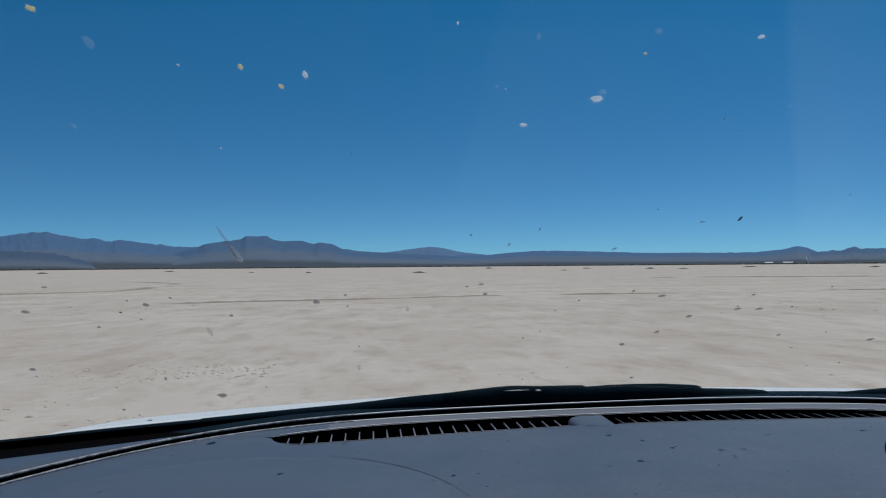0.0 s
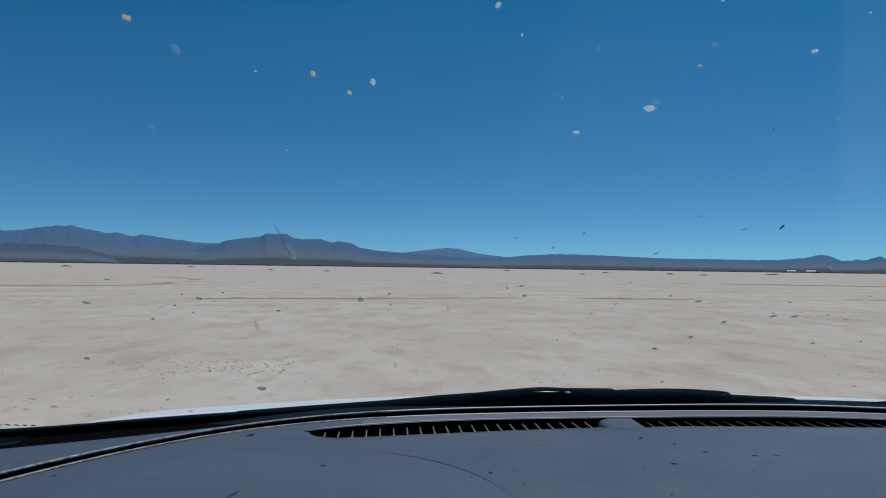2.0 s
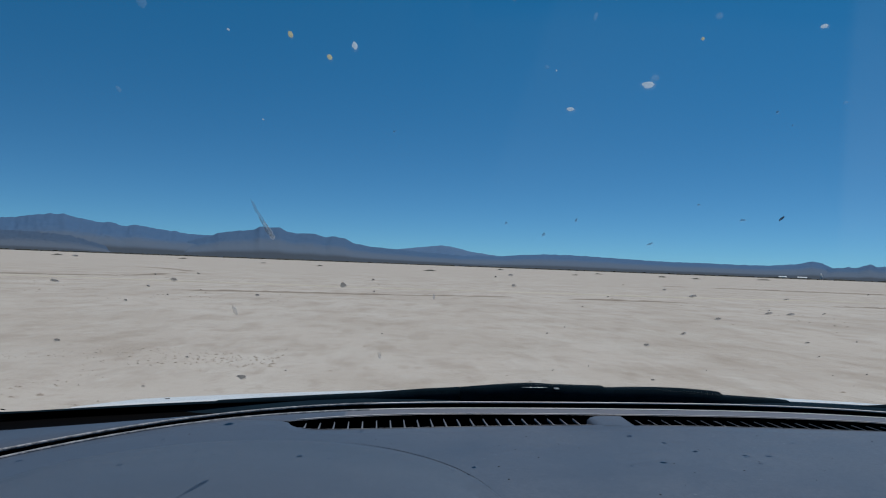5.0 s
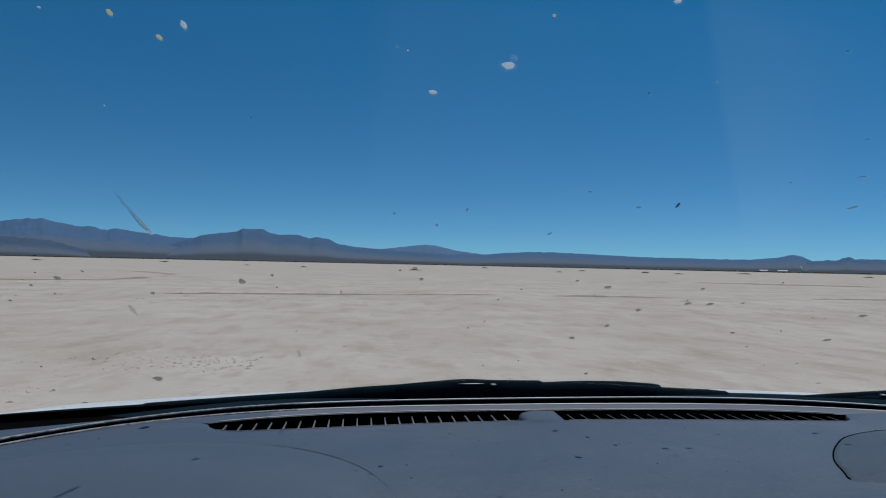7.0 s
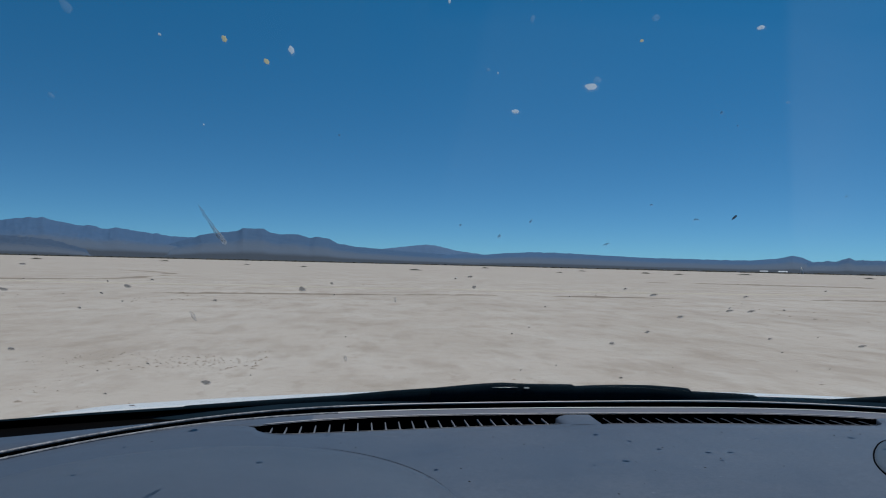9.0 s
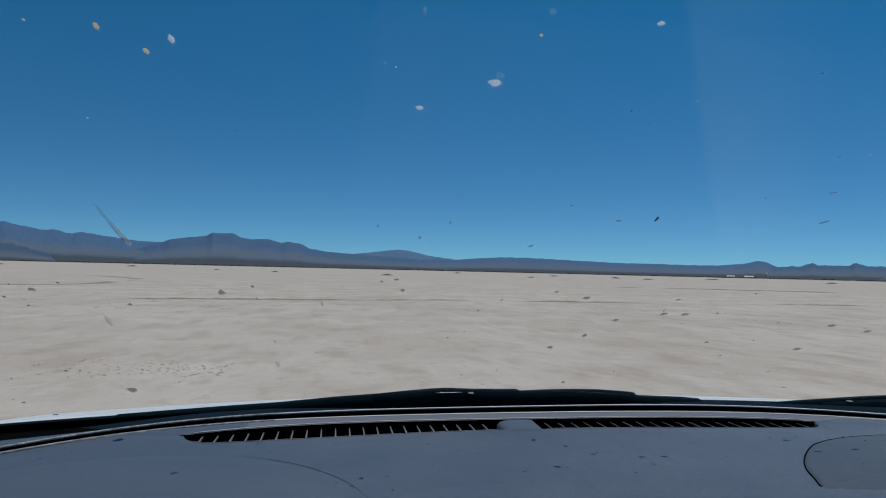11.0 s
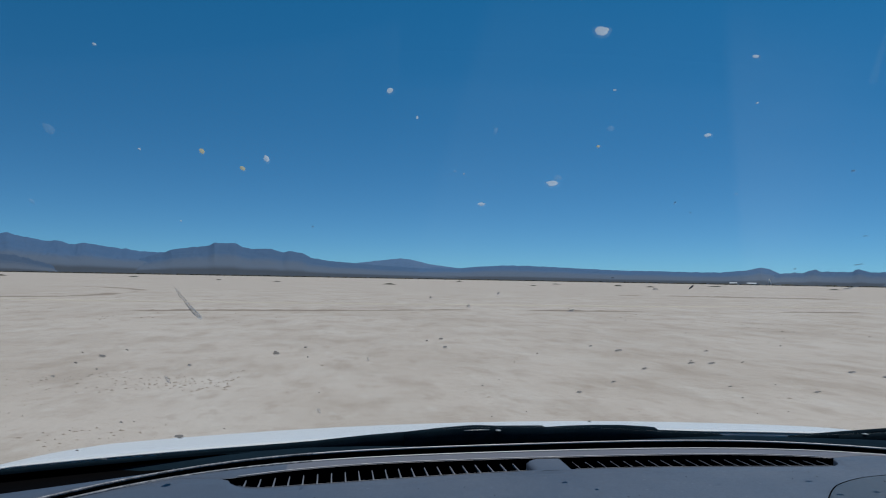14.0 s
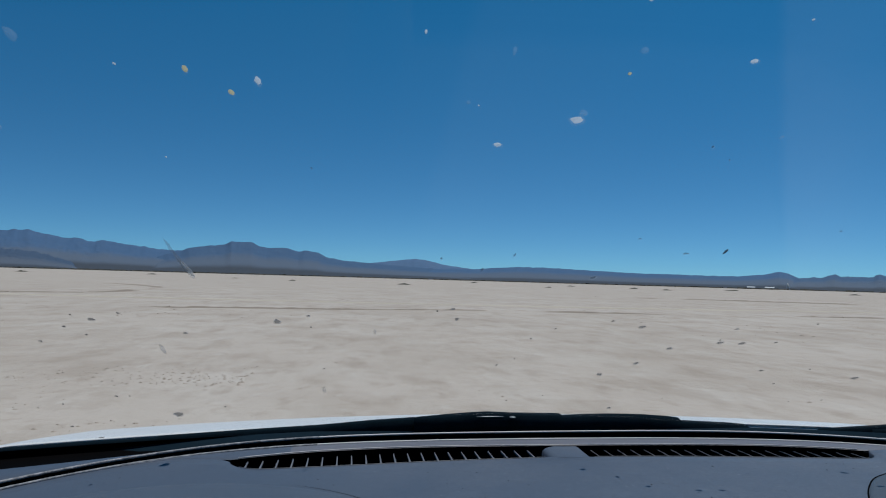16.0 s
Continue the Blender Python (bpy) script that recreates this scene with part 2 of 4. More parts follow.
M_WHITE = material("white_car_paint", (0.80, 0.80, 0.80), 0.25, second=(0.74, 0.73, 0.71), scale=3, mix=0.9)
M_TRIM = material("interior_trim", (0.20, 0.195, 0.19), 0.8, scale=30, bump=0.2, bump_scale=500)
M_TYRE = material("tyre_rubber", (0.02, 0.02, 0.02), 0.8, second=(0.09, 0.075, 0.06), scale=9, mix=0.8, bump=0.4, bump_scale=150)
M_RIM = material("alloy_rim", (0.55, 0.55, 0.56), 0.35, 0.9, scale=20)
M_GLASS = glass_pane("windscreen_glass")
M_SPLAT_PALE = splat_material("pale_splat", (0.78, 0.82, 0.84), 0.7, 0.38)
M_SPLAT_YELLOW = splat_material("yellow_splat", (0.74, 0.62, 0.28), 0.7, 0.3)
M_SPLAT_DARK = splat_material("dark_splat", (0.40, 0.37, 0.34), 0.45, 0.0)
M_SPLAT_FAINT = splat_material("faint_splat", (0.60, 0.70, 0.78), 0.7, 0.88)
M_SPLAT_RIM = splat_material("thin_splat_rim", (0.42, 0.42, 0.42), 0.5, 0.6)
M_SPLAT_DIM = splat_material("dim_splat", (0.06, 0.08, 0.11), 0.2, 0.10)
M_SPLAT_HAZE = splat_material("hazy_splat", (0.11, 0.19, 0.28), 0.3, 0.50)
M_SMEAR = splat_material("washed_smear", (0.25, 0.29, 0.33), 0.35, 0.66)
M_SMEAR_PALE = splat_material("washed_smear_foot", (0.56, 0.60, 0.64), 0.5, 0.60)
M_CLOD = material("damp_clay", (0.33, 0.275, 0.225), 0.95, second=(0.20, 0.165, 0.135), scale=3, mix=0.8, bump=0.6, bump_scale=20, spec=0.1)
M_CRUMB = material("broken_crust_clay", (0.40, 0.34, 0.285), 0.95, second=(0.27, 0.222, 0.18), scale=1.5, mix=0.9, bump=0.5, bump_scale=30, spec=0.1)
M_SEAM = material("seam_plastic", (0.016, 0.021, 0.030), 0.8, scale=60, spec=0.1)
# dark colour for the painted splat shadows on the dash
M_FLECK_SHADE = material("fleck_shade", (0.020, 0.021, 0.024), 0.9, second=(0.035, 0.034, 0.033), scale=300, spec=0.1)
M_SCRUB = material("dry_scrub", (0.085, 0.08, 0.06), 0.95, second=(0.05, 0.05, 0.045), scale=0.6, spec=0.1)
M_TRACK = material("pale_track_clay", (0.55, 0.49, 0.41), 0.95, second=(0.46, 0.40, 0.33), scale=0.6, mix=0.8, bump=0.5, bump_scale=8, spec=0.1)


# ---- mesh helpers ----
def mesh_object(name, bm, mat, smooth=True):
    bmesh.ops.recalc_face_normals(bm, faces=bm.faces)
    me = bpy.data.meshes.new(name)
    bm.to_mesh(me)
    bm.free()
    if smooth:
        me.shade_smooth()
    me.materials.append(mat)
    return new(name, me)


def part(name, bm, mat, parent, label="", smooth=True):
    ob = mesh_object(name, bm, mat, smooth)
    ob.parent = parent
    if label:
        tagged(ob, label)
    return ob


def sheet(rows, closed=False):
    """A bmesh skin over rows of points."""
    bm = bmesh.new()
    vs = [[bm.verts.new(p) for p in row] for row in rows]
    for a, b in zip(vs, vs[1:]):
        k = len(a)
        for i in range(k if closed else k - 1):
            bm.faces.new((a[i], a[(i + 1) % k], b[(i + 1) % k], b[i]))
    return bm


def slab(rows, down):
    """A skin with thickness: the same rows again, shifted, and the rim between."""
    bm = bmesh.new()
    top = [[bm.verts.new(p) for p in row] for row in rows]
    low = [[bm.verts.new(Vector(p) + Vector(down)) for p in row] for row in rows]
    r, c = len(rows), len(rows[0])
    for i in range(r - 1):
        for j in range(c - 1):
            bm.faces.new((top[i][j], top[i][j + 1], top[i + 1][j + 1], top[i + 1][j]))
            bm.faces.new((low[i][j], low[i + 1][j], low[i + 1][j + 1], low[i][j + 1]))
    for j in range(c - 1):
        for i in (0, r - 1):
            bm.faces.new((top[i][j], low[i][j], low[i][j + 1], top[i][j + 1]))
    for i in range(r - 1):
        for j in (0, c - 1):
            bm.faces.new((top[i][j], top[i + 1][j], low[i + 1][j], low[i][j]))
    return bm


def tube(points, radii, sides=8, flat=1.0):
    """A tapered tube along points; flat squeezes it upright."""
    rows = []
    for i, p in enumerate(points):
        a, b = Vector(points[max(i - 1, 0)]), Vector(points[min(i + 1, len(points) - 1)])
        d = (b - a).normalized()
        side = d.cross(Vector((0, 0, 1)))
        side = side.normalized() if side.length > 1e-4 else Vector((1, 0, 0))
        up = side.cross(d)
        r = radii[i]
        rows.append([Vector(p) + side * (r * math.cos(t)) + up * (r * flat * math.sin(t)) for t in (2 * math.pi * k / sides for k in range(sides))])
    bm = sheet(rows, closed=True)
    bm.verts.ensure_lookup_table()
    bm.faces.new([bm.verts[k] for k in range(sides)])
    bm.faces.new([bm.verts[len(rows) * sides - 1 - k] for k in range(sides)])
    return bm


def box(lo, hi, bevel=0.0):
    bm = bmesh.new()
    bmesh.ops.create_cube(bm, size=1)
    for v in bm.verts:
        v.co = Vector([lo[k] + (v.co[k] + 0.5) * (hi[k] - lo[k]) for k in range(3)])
    if bevel:
        bmesh.ops.bevel(bm, geom=bm.edges[:], offset=bevel, segments=2, affect="EDGES")
    return bm


def smooth_step(t):
    t = min(1.0, max(0.0, t))
    return t * t * (3 - 2 * t)


def spread(a, b, k):
    return [a + (b - a) * i / (k - 1) for i in range(k)]


# ---- ground ----
def ground():
    """One sheet to the horizon, finer near the car, with shallow lumps."""
    radii, r = [0.0], 2.0
    while r < 4950:
        radii.append(r)
        r *= 1.035
    radii.append(4980)
    turns = 360
    bm = bmesh.new()
    centre = bm.verts.new((0, 0, 0))
    rows = []
    for r in radii[1:]:
        row = []
        for k in range(turns):
            a = 2 * math.pi * k / turns
            x, y = r * math.sin(a), r * math.cos(a)
            z = 0.012 * noise.noise((x * 0.9, y * 0.9, 0.3)) + 0.03 * noise.noise((x * 0.12, y * 0.12, 5.0))
            z *= min(1.0, 60.0 / r)
            row.append(bm.verts.new((x, y, z)))
        rows.append(row)
    for k in range(turns):
        bm.faces.new((centre, rows[0][k], rows[0][(k + 1) % turns]))
    for a, b in zip(rows, rows[1:]):
        for k in range(turns):
            bm.faces.new((a[k], b[k], b[(k + 1) % turns], a[(k + 1) % turns]))
    ob = mesh_object("ground", bm, M_GROUND)
    return tagged(ob, "pale tan dry lake bed of cracked flat clay", "ground", kind="structure")


ground()


# ---- mountains ----
def rock_material(name, low, high, fan, scale):
    """Bare rock above, gravel fan below, blue haze painted into both: the mesh carries how much of each."""
    m = material(name, low, 0.95, second=high, scale=scale, mix=0.7, bump=0.5, bump_scale=scale * 4, stretch=(1, 1, 2.2), detail=8, spec=0.05)
    n, l = m.node_tree.nodes, m.node_tree.links
    b = n["Principled BSDF"]
    old = b.inputs["Base Color"].links[0].from_socket
    share, mixer, grain, rough_mix = n.new("ShaderNodeAttribute"), n.new("ShaderNodeMix"), n.new("ShaderNodeTexNoise"), n.new("ShaderNodeMath")
    share.attribute_name = "fan"
    geo = n.new("ShaderNodeNewGeometry")
    grain.inputs["Scale"].default_value, grain.inputs["Detail"].default_value = scale * 2.0, 8
    l.new(geo.outputs["Position"], grain.inputs["Vector"])
    rough_mix.operation, rough_mix.use_clamp = "MULTIPLY_ADD", True
    rough_mix.inputs[1].default_value = 0.9
    shift = n.new("ShaderNodeMath")
    shift.operation = "SUBTRACT"
    shift.inputs[1].default_value = 0.5
    l.new(grain.outputs["Fac"], shift.inputs[0])
    l.new(shift.outputs[0], rough_mix.inputs[0])
    l.new(share.outputs["Fac"], rough_mix.inputs[2])
    mixer.data_type = "RGBA"
    l.new(rough_mix.outputs[0], mixer.inputs["Factor"])
    l.new(old, mixer.inputs["A"])
    mixer.inputs["B"].default_value = (*fan, 1)
    foot, scrubby = n.new("ShaderNodeMapRange"), n.new("ShaderNodeMix")
    scrubby.data_type = "RGBA"
    foot.inputs["From Min"].default_value, foot.inputs["From Max"].default_value = 1.02, 1.35
    l.new(share.outputs["Fac"], foot.inputs["Value"])
    l.new(foot.outputs[0], scrubby.inputs["Factor"])
    l.new(mixer.outputs["Result"], scrubby.inputs["A"])
    scrubby.inputs["B"].default_value = (0.060, 0.071, 0.087, 1)
    l.new(scrubby.outputs["Result"], b.inputs["Base Color"])
    return m


# air haze is in these colours: bluer rock, palest in the far ranges
M_ROCK_NEAR = rock_material("hazed_rock_near", (0.077, 0.134, 0.218), (0.048, 0.094, 0.176), (0.101, 0.130, 0.174), 0.016)
M_ROCK_MID = rock_material("hazed_rock_mid", (0.078, 0.142, 0.242), (0.053, 0.107, 0.200), (0.101, 0.130, 0.174), 0.012)
M_ROCK_FAR = rock_material("hazed_rock_far", (0.098, 0.165, 0.27), (0.082, 0.145, 0.245), (0.12, 0.17, 0.235), 0.006)
M_ROCK_DARK = rock_material("hazed_dark_rock", (0.068, 0.106, 0.165), (0.048, 0.076, 0.125), (0.100, 0.122, 0.158), 0.03)

PX = 1.0 / 1184.0


def mountain(label, profile, foot, crest, mat, rough=1.0, apron=0.35, seed=0.0, name="mountain"):
    """A range seen as a skyline (degrees right of ahead, height as an angle): foot, gentle apron, steep face, back slope."""
    az0, az1 = profile[0][0], profile[-1][0]
    az = [p[0] for p in profile]
    el = [p[1] for p in profile]
    cols = max(24, int((az1 - az0) * 12))
    steps = 26
    rows = []
    for i in range(cols + 1):
        a = az0 + (az1 - az0) * i / cols
        e = float(np.interp(a, az, el))
        e += rough * 1.6 * noise.noise((a * 2.3, seed, 1.0)) + rough * 0.9 * noise.noise((a * 7.0, seed, 2.0))
        fade = min(1.0, (a - az0) / 0.8 + 0.02, (az1 - a) / 0.8 + 0.02)
        ease = 1 if fade >= 1 else smooth_step(fade)
        top, calm = max(0.5, e * ease) * PX * crest, max(0.5, float(np.interp(a, az, el)) * ease) * PX * crest
        row = []
        for j in range(steps + 1):
            s = j / steps
            u = s * 1.25
            r = foot + (crest - foot) * u
            if u <= 1:
                h = (calm + (top - calm) * smooth_step((u - 0.62) / 0.36)) * (apron * u / 0.6 if u < 0.6 else apron + (1 - apron) * smooth_step((u - 0.6) / 0.4))
                slant = a + 5.0 * u
                gully = 0.6 * noise.noise((slant * 0.7, u * 6.0, seed + 7)) + 0.45 * noise.noise((slant * 1.8, u * 13.0, seed + 3)) + 0.4 * noise.noise((slant * 3.5, u * 26.0, seed + 5))
                h += calm * 0.075 * rough * gully * smooth_step((u - 0.3) / 0.3) * smooth_step((1.0 - u) / 0.25)
                h = max(min(h, top * r / crest * 0.96) if u < 0.97 else h, -1)
            else:
                h = top * (1 - smooth_step((u - 1) / 0.25))
            ra = radians(a)
            row.append((r * math.sin(ra), r * math.cos(ra), h - 0.6))
        rows.append(row)
    ob = mesh_object(name, sheet(rows), mat)
    share = ob.data.attributes.new("fan", "FLOAT", "POINT")
    for k, item in enumerate(share.data):
        u = (k % (steps + 1)) / steps * 1.25
        item.value = 1 - smooth_step((u - 0.30) / 0.5) + 0.6 * (1 - smooth_step(u / 0.27))
    return tagged(ob, label, "mountain", "mountains round the lake bed")


def skyline(text):
    return [tuple(float(v) for v in pair.split(",")) for pair in text.split()]


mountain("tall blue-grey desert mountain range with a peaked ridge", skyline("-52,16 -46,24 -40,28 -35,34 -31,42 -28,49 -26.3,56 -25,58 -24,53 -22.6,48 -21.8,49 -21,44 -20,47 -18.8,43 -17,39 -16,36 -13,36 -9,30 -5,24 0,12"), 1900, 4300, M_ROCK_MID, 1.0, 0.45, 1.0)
mountain("flat-topped mesa with long sloping shoulders, painted in blue haze", skyline("-17,20 -14.4,36 -13.9,41 -12.7,45 -11.2,49 -10.7,55 -10.4,54 -9.1,55 -8.6,49 -7.9,46 -6.3,47 -5.3,41 -4.9,44 -3.7,41 -3,33 -1.4,28 1,25 3,22 6,19 10,12"), 1700, 3700, M_ROCK_NEAR, 0.55, 0.5, 2.0)
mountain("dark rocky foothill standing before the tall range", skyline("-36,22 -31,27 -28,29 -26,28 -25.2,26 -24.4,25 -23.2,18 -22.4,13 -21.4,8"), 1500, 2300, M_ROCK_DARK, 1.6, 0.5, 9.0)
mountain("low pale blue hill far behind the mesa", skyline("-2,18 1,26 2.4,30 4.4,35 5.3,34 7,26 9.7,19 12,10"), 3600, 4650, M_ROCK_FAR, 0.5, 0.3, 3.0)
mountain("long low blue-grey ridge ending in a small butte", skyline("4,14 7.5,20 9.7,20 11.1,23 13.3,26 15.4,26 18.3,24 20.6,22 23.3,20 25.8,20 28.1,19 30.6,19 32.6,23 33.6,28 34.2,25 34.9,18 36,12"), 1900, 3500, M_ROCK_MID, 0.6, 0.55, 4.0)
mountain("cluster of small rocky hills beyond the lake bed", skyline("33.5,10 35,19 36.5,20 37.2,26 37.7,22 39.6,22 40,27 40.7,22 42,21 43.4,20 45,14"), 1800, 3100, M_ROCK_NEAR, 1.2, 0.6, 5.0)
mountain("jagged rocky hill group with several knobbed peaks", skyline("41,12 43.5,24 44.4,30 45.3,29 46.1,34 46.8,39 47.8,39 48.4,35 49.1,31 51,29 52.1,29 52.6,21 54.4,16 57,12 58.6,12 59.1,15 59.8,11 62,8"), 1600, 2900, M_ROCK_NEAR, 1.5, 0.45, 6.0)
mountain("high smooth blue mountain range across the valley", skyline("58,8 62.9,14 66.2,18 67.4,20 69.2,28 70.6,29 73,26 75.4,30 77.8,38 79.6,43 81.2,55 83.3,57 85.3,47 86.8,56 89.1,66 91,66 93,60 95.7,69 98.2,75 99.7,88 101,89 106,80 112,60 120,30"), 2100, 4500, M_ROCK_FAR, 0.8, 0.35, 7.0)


# ---- shore scrub, far buildings, cloud ----
def shore_scrub():
    """A belt of low bushes along the lake's shore and beyond."""
    rng = random.Random(4)
    verts, faces = [], []
    for k in range(2600):
        a = radians(rng.uniform(-60, 112))
        r = 1020 + 420 * rng.random() ** 1.7 + 30 * math.sin(a * 9)
        w, h = rng.uniform(1.5, 5.0), rng.uniform(0.6, 2.2)
        cx, cy = r * math.sin(a), r * math.cos(a)
        base = len(verts)
        for i in range(6):
            t = 2 * math.pi * i / 6
            q = w * rng.uniform(0.7, 1.2)
            verts.append((cx + q * math.cos(t), cy + q * math.sin(t), -0.3))
        for i in range(6):
            t = 2 * math.pi * i / 6 + 0.4
            q = w * rng.uniform(0.4, 0.9)
            verts.append((cx + q * math.cos(t), cy + q * math.sin(t), h * rng.uniform(0.5, 0.9)))
        verts.append((cx, cy, h))
        for i in range(6):
            j = (i + 1) % 6
            faces.append((base + i, base + j, base + 6 + j, base + 6 + i))
            faces.append((base + 6 + i, base + 6 + j, base + 12))
    me = bpy.data.meshes.new("scrub")
    me.from_pydata(verts, [], faces)
    me.materials.append(M_SCRUB)
    tagged(new("scrub", me), "belt of low dark desert scrub along the lake shore", "scrub", kind="stuff")


shore_scrub()

M_PALEWALL = material("pale_wall", (0.62, 0.615, 0.60), 0.8, scale=0.5)
M_PALEROOF = material("pale_metal_roof", (0.62, 0.64, 0.66), 0.5, scale=0.5)


def far_building(az, dist, long, deep, high, label):
    """A shed far across the lake: walls and a shallow gabled roof."""
    ob = tagged(new("distant_building"), label, "building", "buildings on the far shore")
    ra = radians(az)
    ob.matrix_world = pose(dist * math.sin(ra), dist * math.cos(ra), -0.2, 0, 0, -az)
    part("wall", box((-long / 2, -deep / 2, 0), (long / 2, deep / 2, high)), M_PALEWALL, ob, smooth=False)
    e = 0.6
    rows = [[(-long / 2 - e, y, z), (long / 2 + e, y, z)] for y, z in ((-deep / 2 - e, high - 0.1), (0, high + deep * 0.18), (deep / 2 + e, high - 0.1))]
    part("roof", slab(rows, (0, 0, -0.25)), M_PALEROOF, ob, smooth=False)


far_building(47.4, 1450, 62, 20, 5.5, "long white metal shed below the jagged hill")
far_building(32.9, 1480, 16, 9, 3.0, "low white shed on the far shore below the butte")
far_building(31.6, 1500, 14, 9, 3.0, "low white shed on the far shore below the butte")
far_building(43.2, 1500, 14, 10, 4.0, "small pale building among the shore scrub")
far_building(84.0, 1500, 40, 14, 5.0, "long pale shed below the blue range")
far_building(92.0, 1500, 26, 14, 5.0, "long pale shed below the blue range")


def white_mast():
    """A slim tapering white tower on the shore."""
    ra, d = radians(34.2), 1400
    x, y = d * math.sin(ra), d * math.cos(ra)
    bm = tube([(x, y, -0.2), (x - 1, y, 5), (x - 2.2, y, 12)], [2.6, 2.0, 0.5], 8)
    tagged(mesh_object("white_tower", bm, M_PALEWALL), "slim tapering white tower on the far shore", "tower")


white_mast()


def cloud():
    """A small flat-based fair-weather cloud over the far range."""
    rng = random.Random(12)
    m = material("cloud_white", (0.95, 0.95, 0.95), 1.0, second=(0.85, 0.86, 0.88), scale=0.02, spec=0.0)
    bm = bmesh.new()
    ra, d = radians(94.5), 4300
    c = Vector((d * math.sin(ra), d * math.cos(ra), d * 152 * PX))
    along = Vector((math.cos(ra), -math.sin(ra), 0))
    for k in range(46):
        s = rng.uniform(-1, 1)
        tall = max(0.12, 1 - abs(s + 0.05) ** 1.3)
        rad = rng.uniform(16, 34) * (0.4 + 0.6 * tall)
        p = c + along * (s * 190) + Vector((0, 0, rng.uniform(0, 52) * tall)) + Vector((math.sin(ra), math.cos(ra), 0)) * rng.uniform(-40, 40)
        made = bmesh.ops.create_icosphere(bm, subdivisions=2, radius=rad, matrix=Matrix.Translation(p) @ Matrix.Diagonal((1.5, 1.5, 0.7, 1)))
        for v in made["verts"]:
            v.co += (v.co - p).normalized() * rad * 0.35 * noise.noise(v.co * 0.06)
            v.co.z = max(v.co.z, c.z - 5 + 3 * noise.noise(v.co * 0.02))
    tagged(mesh_object("cloud", bm, m), "small white flat-based cloud in the clear sky", "cloud")


cloud()


# ---- marks on the lake bed ----
def ridge_line(name, label, points, width, height, mat, gaps=0.35, seed=1, step=0.25):
    """A broken line of raised crumbly clay along a way over the ground."""
    rng = random.Random(seed)
    bm = bmesh.new()
    way = [Vector((*p, 0)) for p in points]
    for a, b in zip(way, way[1:]):
        n_steps = max(2, int((b - a).length / step))
        side = (b - a).normalized().cross(Vector((0, 0, 1)))
        rows = []
        for i in range(n_steps + 1):
            p = a.lerp(b, i / n_steps)
            p += side * (0.6 * noise.noise((p.x * 0.15, p.y * 0.15, seed)))
            k = smooth_step((noise.noise((p.x * 0.22, p.y * 0.22, seed + 9)) + 0.55 - gaps) * 2.5)
            h = height * k * rng.uniform(0.5, 1.1)
            w = width * (0.4 + 0.6 * k) * rng.uniform(0.8, 1.2)
            rows.append([p - side * w + Vector((0, 0, -0.03)), p - side * w * 0.3 + Vector((0, 0, h - 0.015)),
                         p + side * w * 0.35 + Vector((0, 0, h * 0.7 - 0.015)), p + side * w + Vector((0, 0, -0.03))])
        vs = [[bm.verts.new(q) for q in row] for row in rows]
        for r0, r1 in zip(vs, vs[1:]):
            for k in range(3):
                bm.faces.new((r0[k], r0[k + 1], r1[k + 1], r1[k]))
    return tagged(mesh_object(name, bm, mat), label, "tyre track")


ridge_line("tyre_rut", "thin dark broken rut across the pale lake bed", [(-60, 27), (-30, 25.5), (-13, 25.7), (-7, 24.6), (-1, 25.9), (6, 27.7), (14, 28.4), (22, 29.0), (50, 33)], 0.18, 0.07, M_CLOD, 0.20, 3)
ridge_line("curved_track", "dark curved tyre track turning away over the clay", [(-40, 37), (-26, 36), (-18, 36.4), (-15.2, 38.4), (-14.5, 42.5), (-15, 49), (-17, 58), (-24, 66)], 0.8, 0.06, M_CLOD, 0.25, 5)
ridge_line("far_rut", "thin dark rut far out on the clay", [(22, 62), (34, 60), (46, 57), (60, 55)], 0.4, 0.10, M_CLOD, 0.2, 8)


def pale_track(points, width, label, seed):
    """A strip of fine driven-over dust, a little paler than the clay."""
    rows = []
    way = [Vector((*p, 0)) for p in points]
    for a, b in zip(way, way[1:]):
        side = (b - a).normalized().cross(Vector((0, 0, 1)))
        for i in range(24):
            p = a.lerp(b, i / 24)
            w = width * (0.75 + 0.5 * noise.noise((p.x * 0.25, p.y * 0.25, seed)))
            rows.append([p + side * (w * s) + Vector((0, 0, 0.03 + 0.018 * (1 - s * s) + (-0.045 if abs(s) == 1 else 0))) for s in (-1, -0.6, 0, 0.6, 1)])
    tagged(mesh_object("dust_track", sheet(rows), M_TRACK), label, "tyre track")


pale_track([(-60, 35), (-22, 33), (0, 32.5), (16, 34.0), (40, 38)], 0.22, "faint pale dust track over the clay", 2)


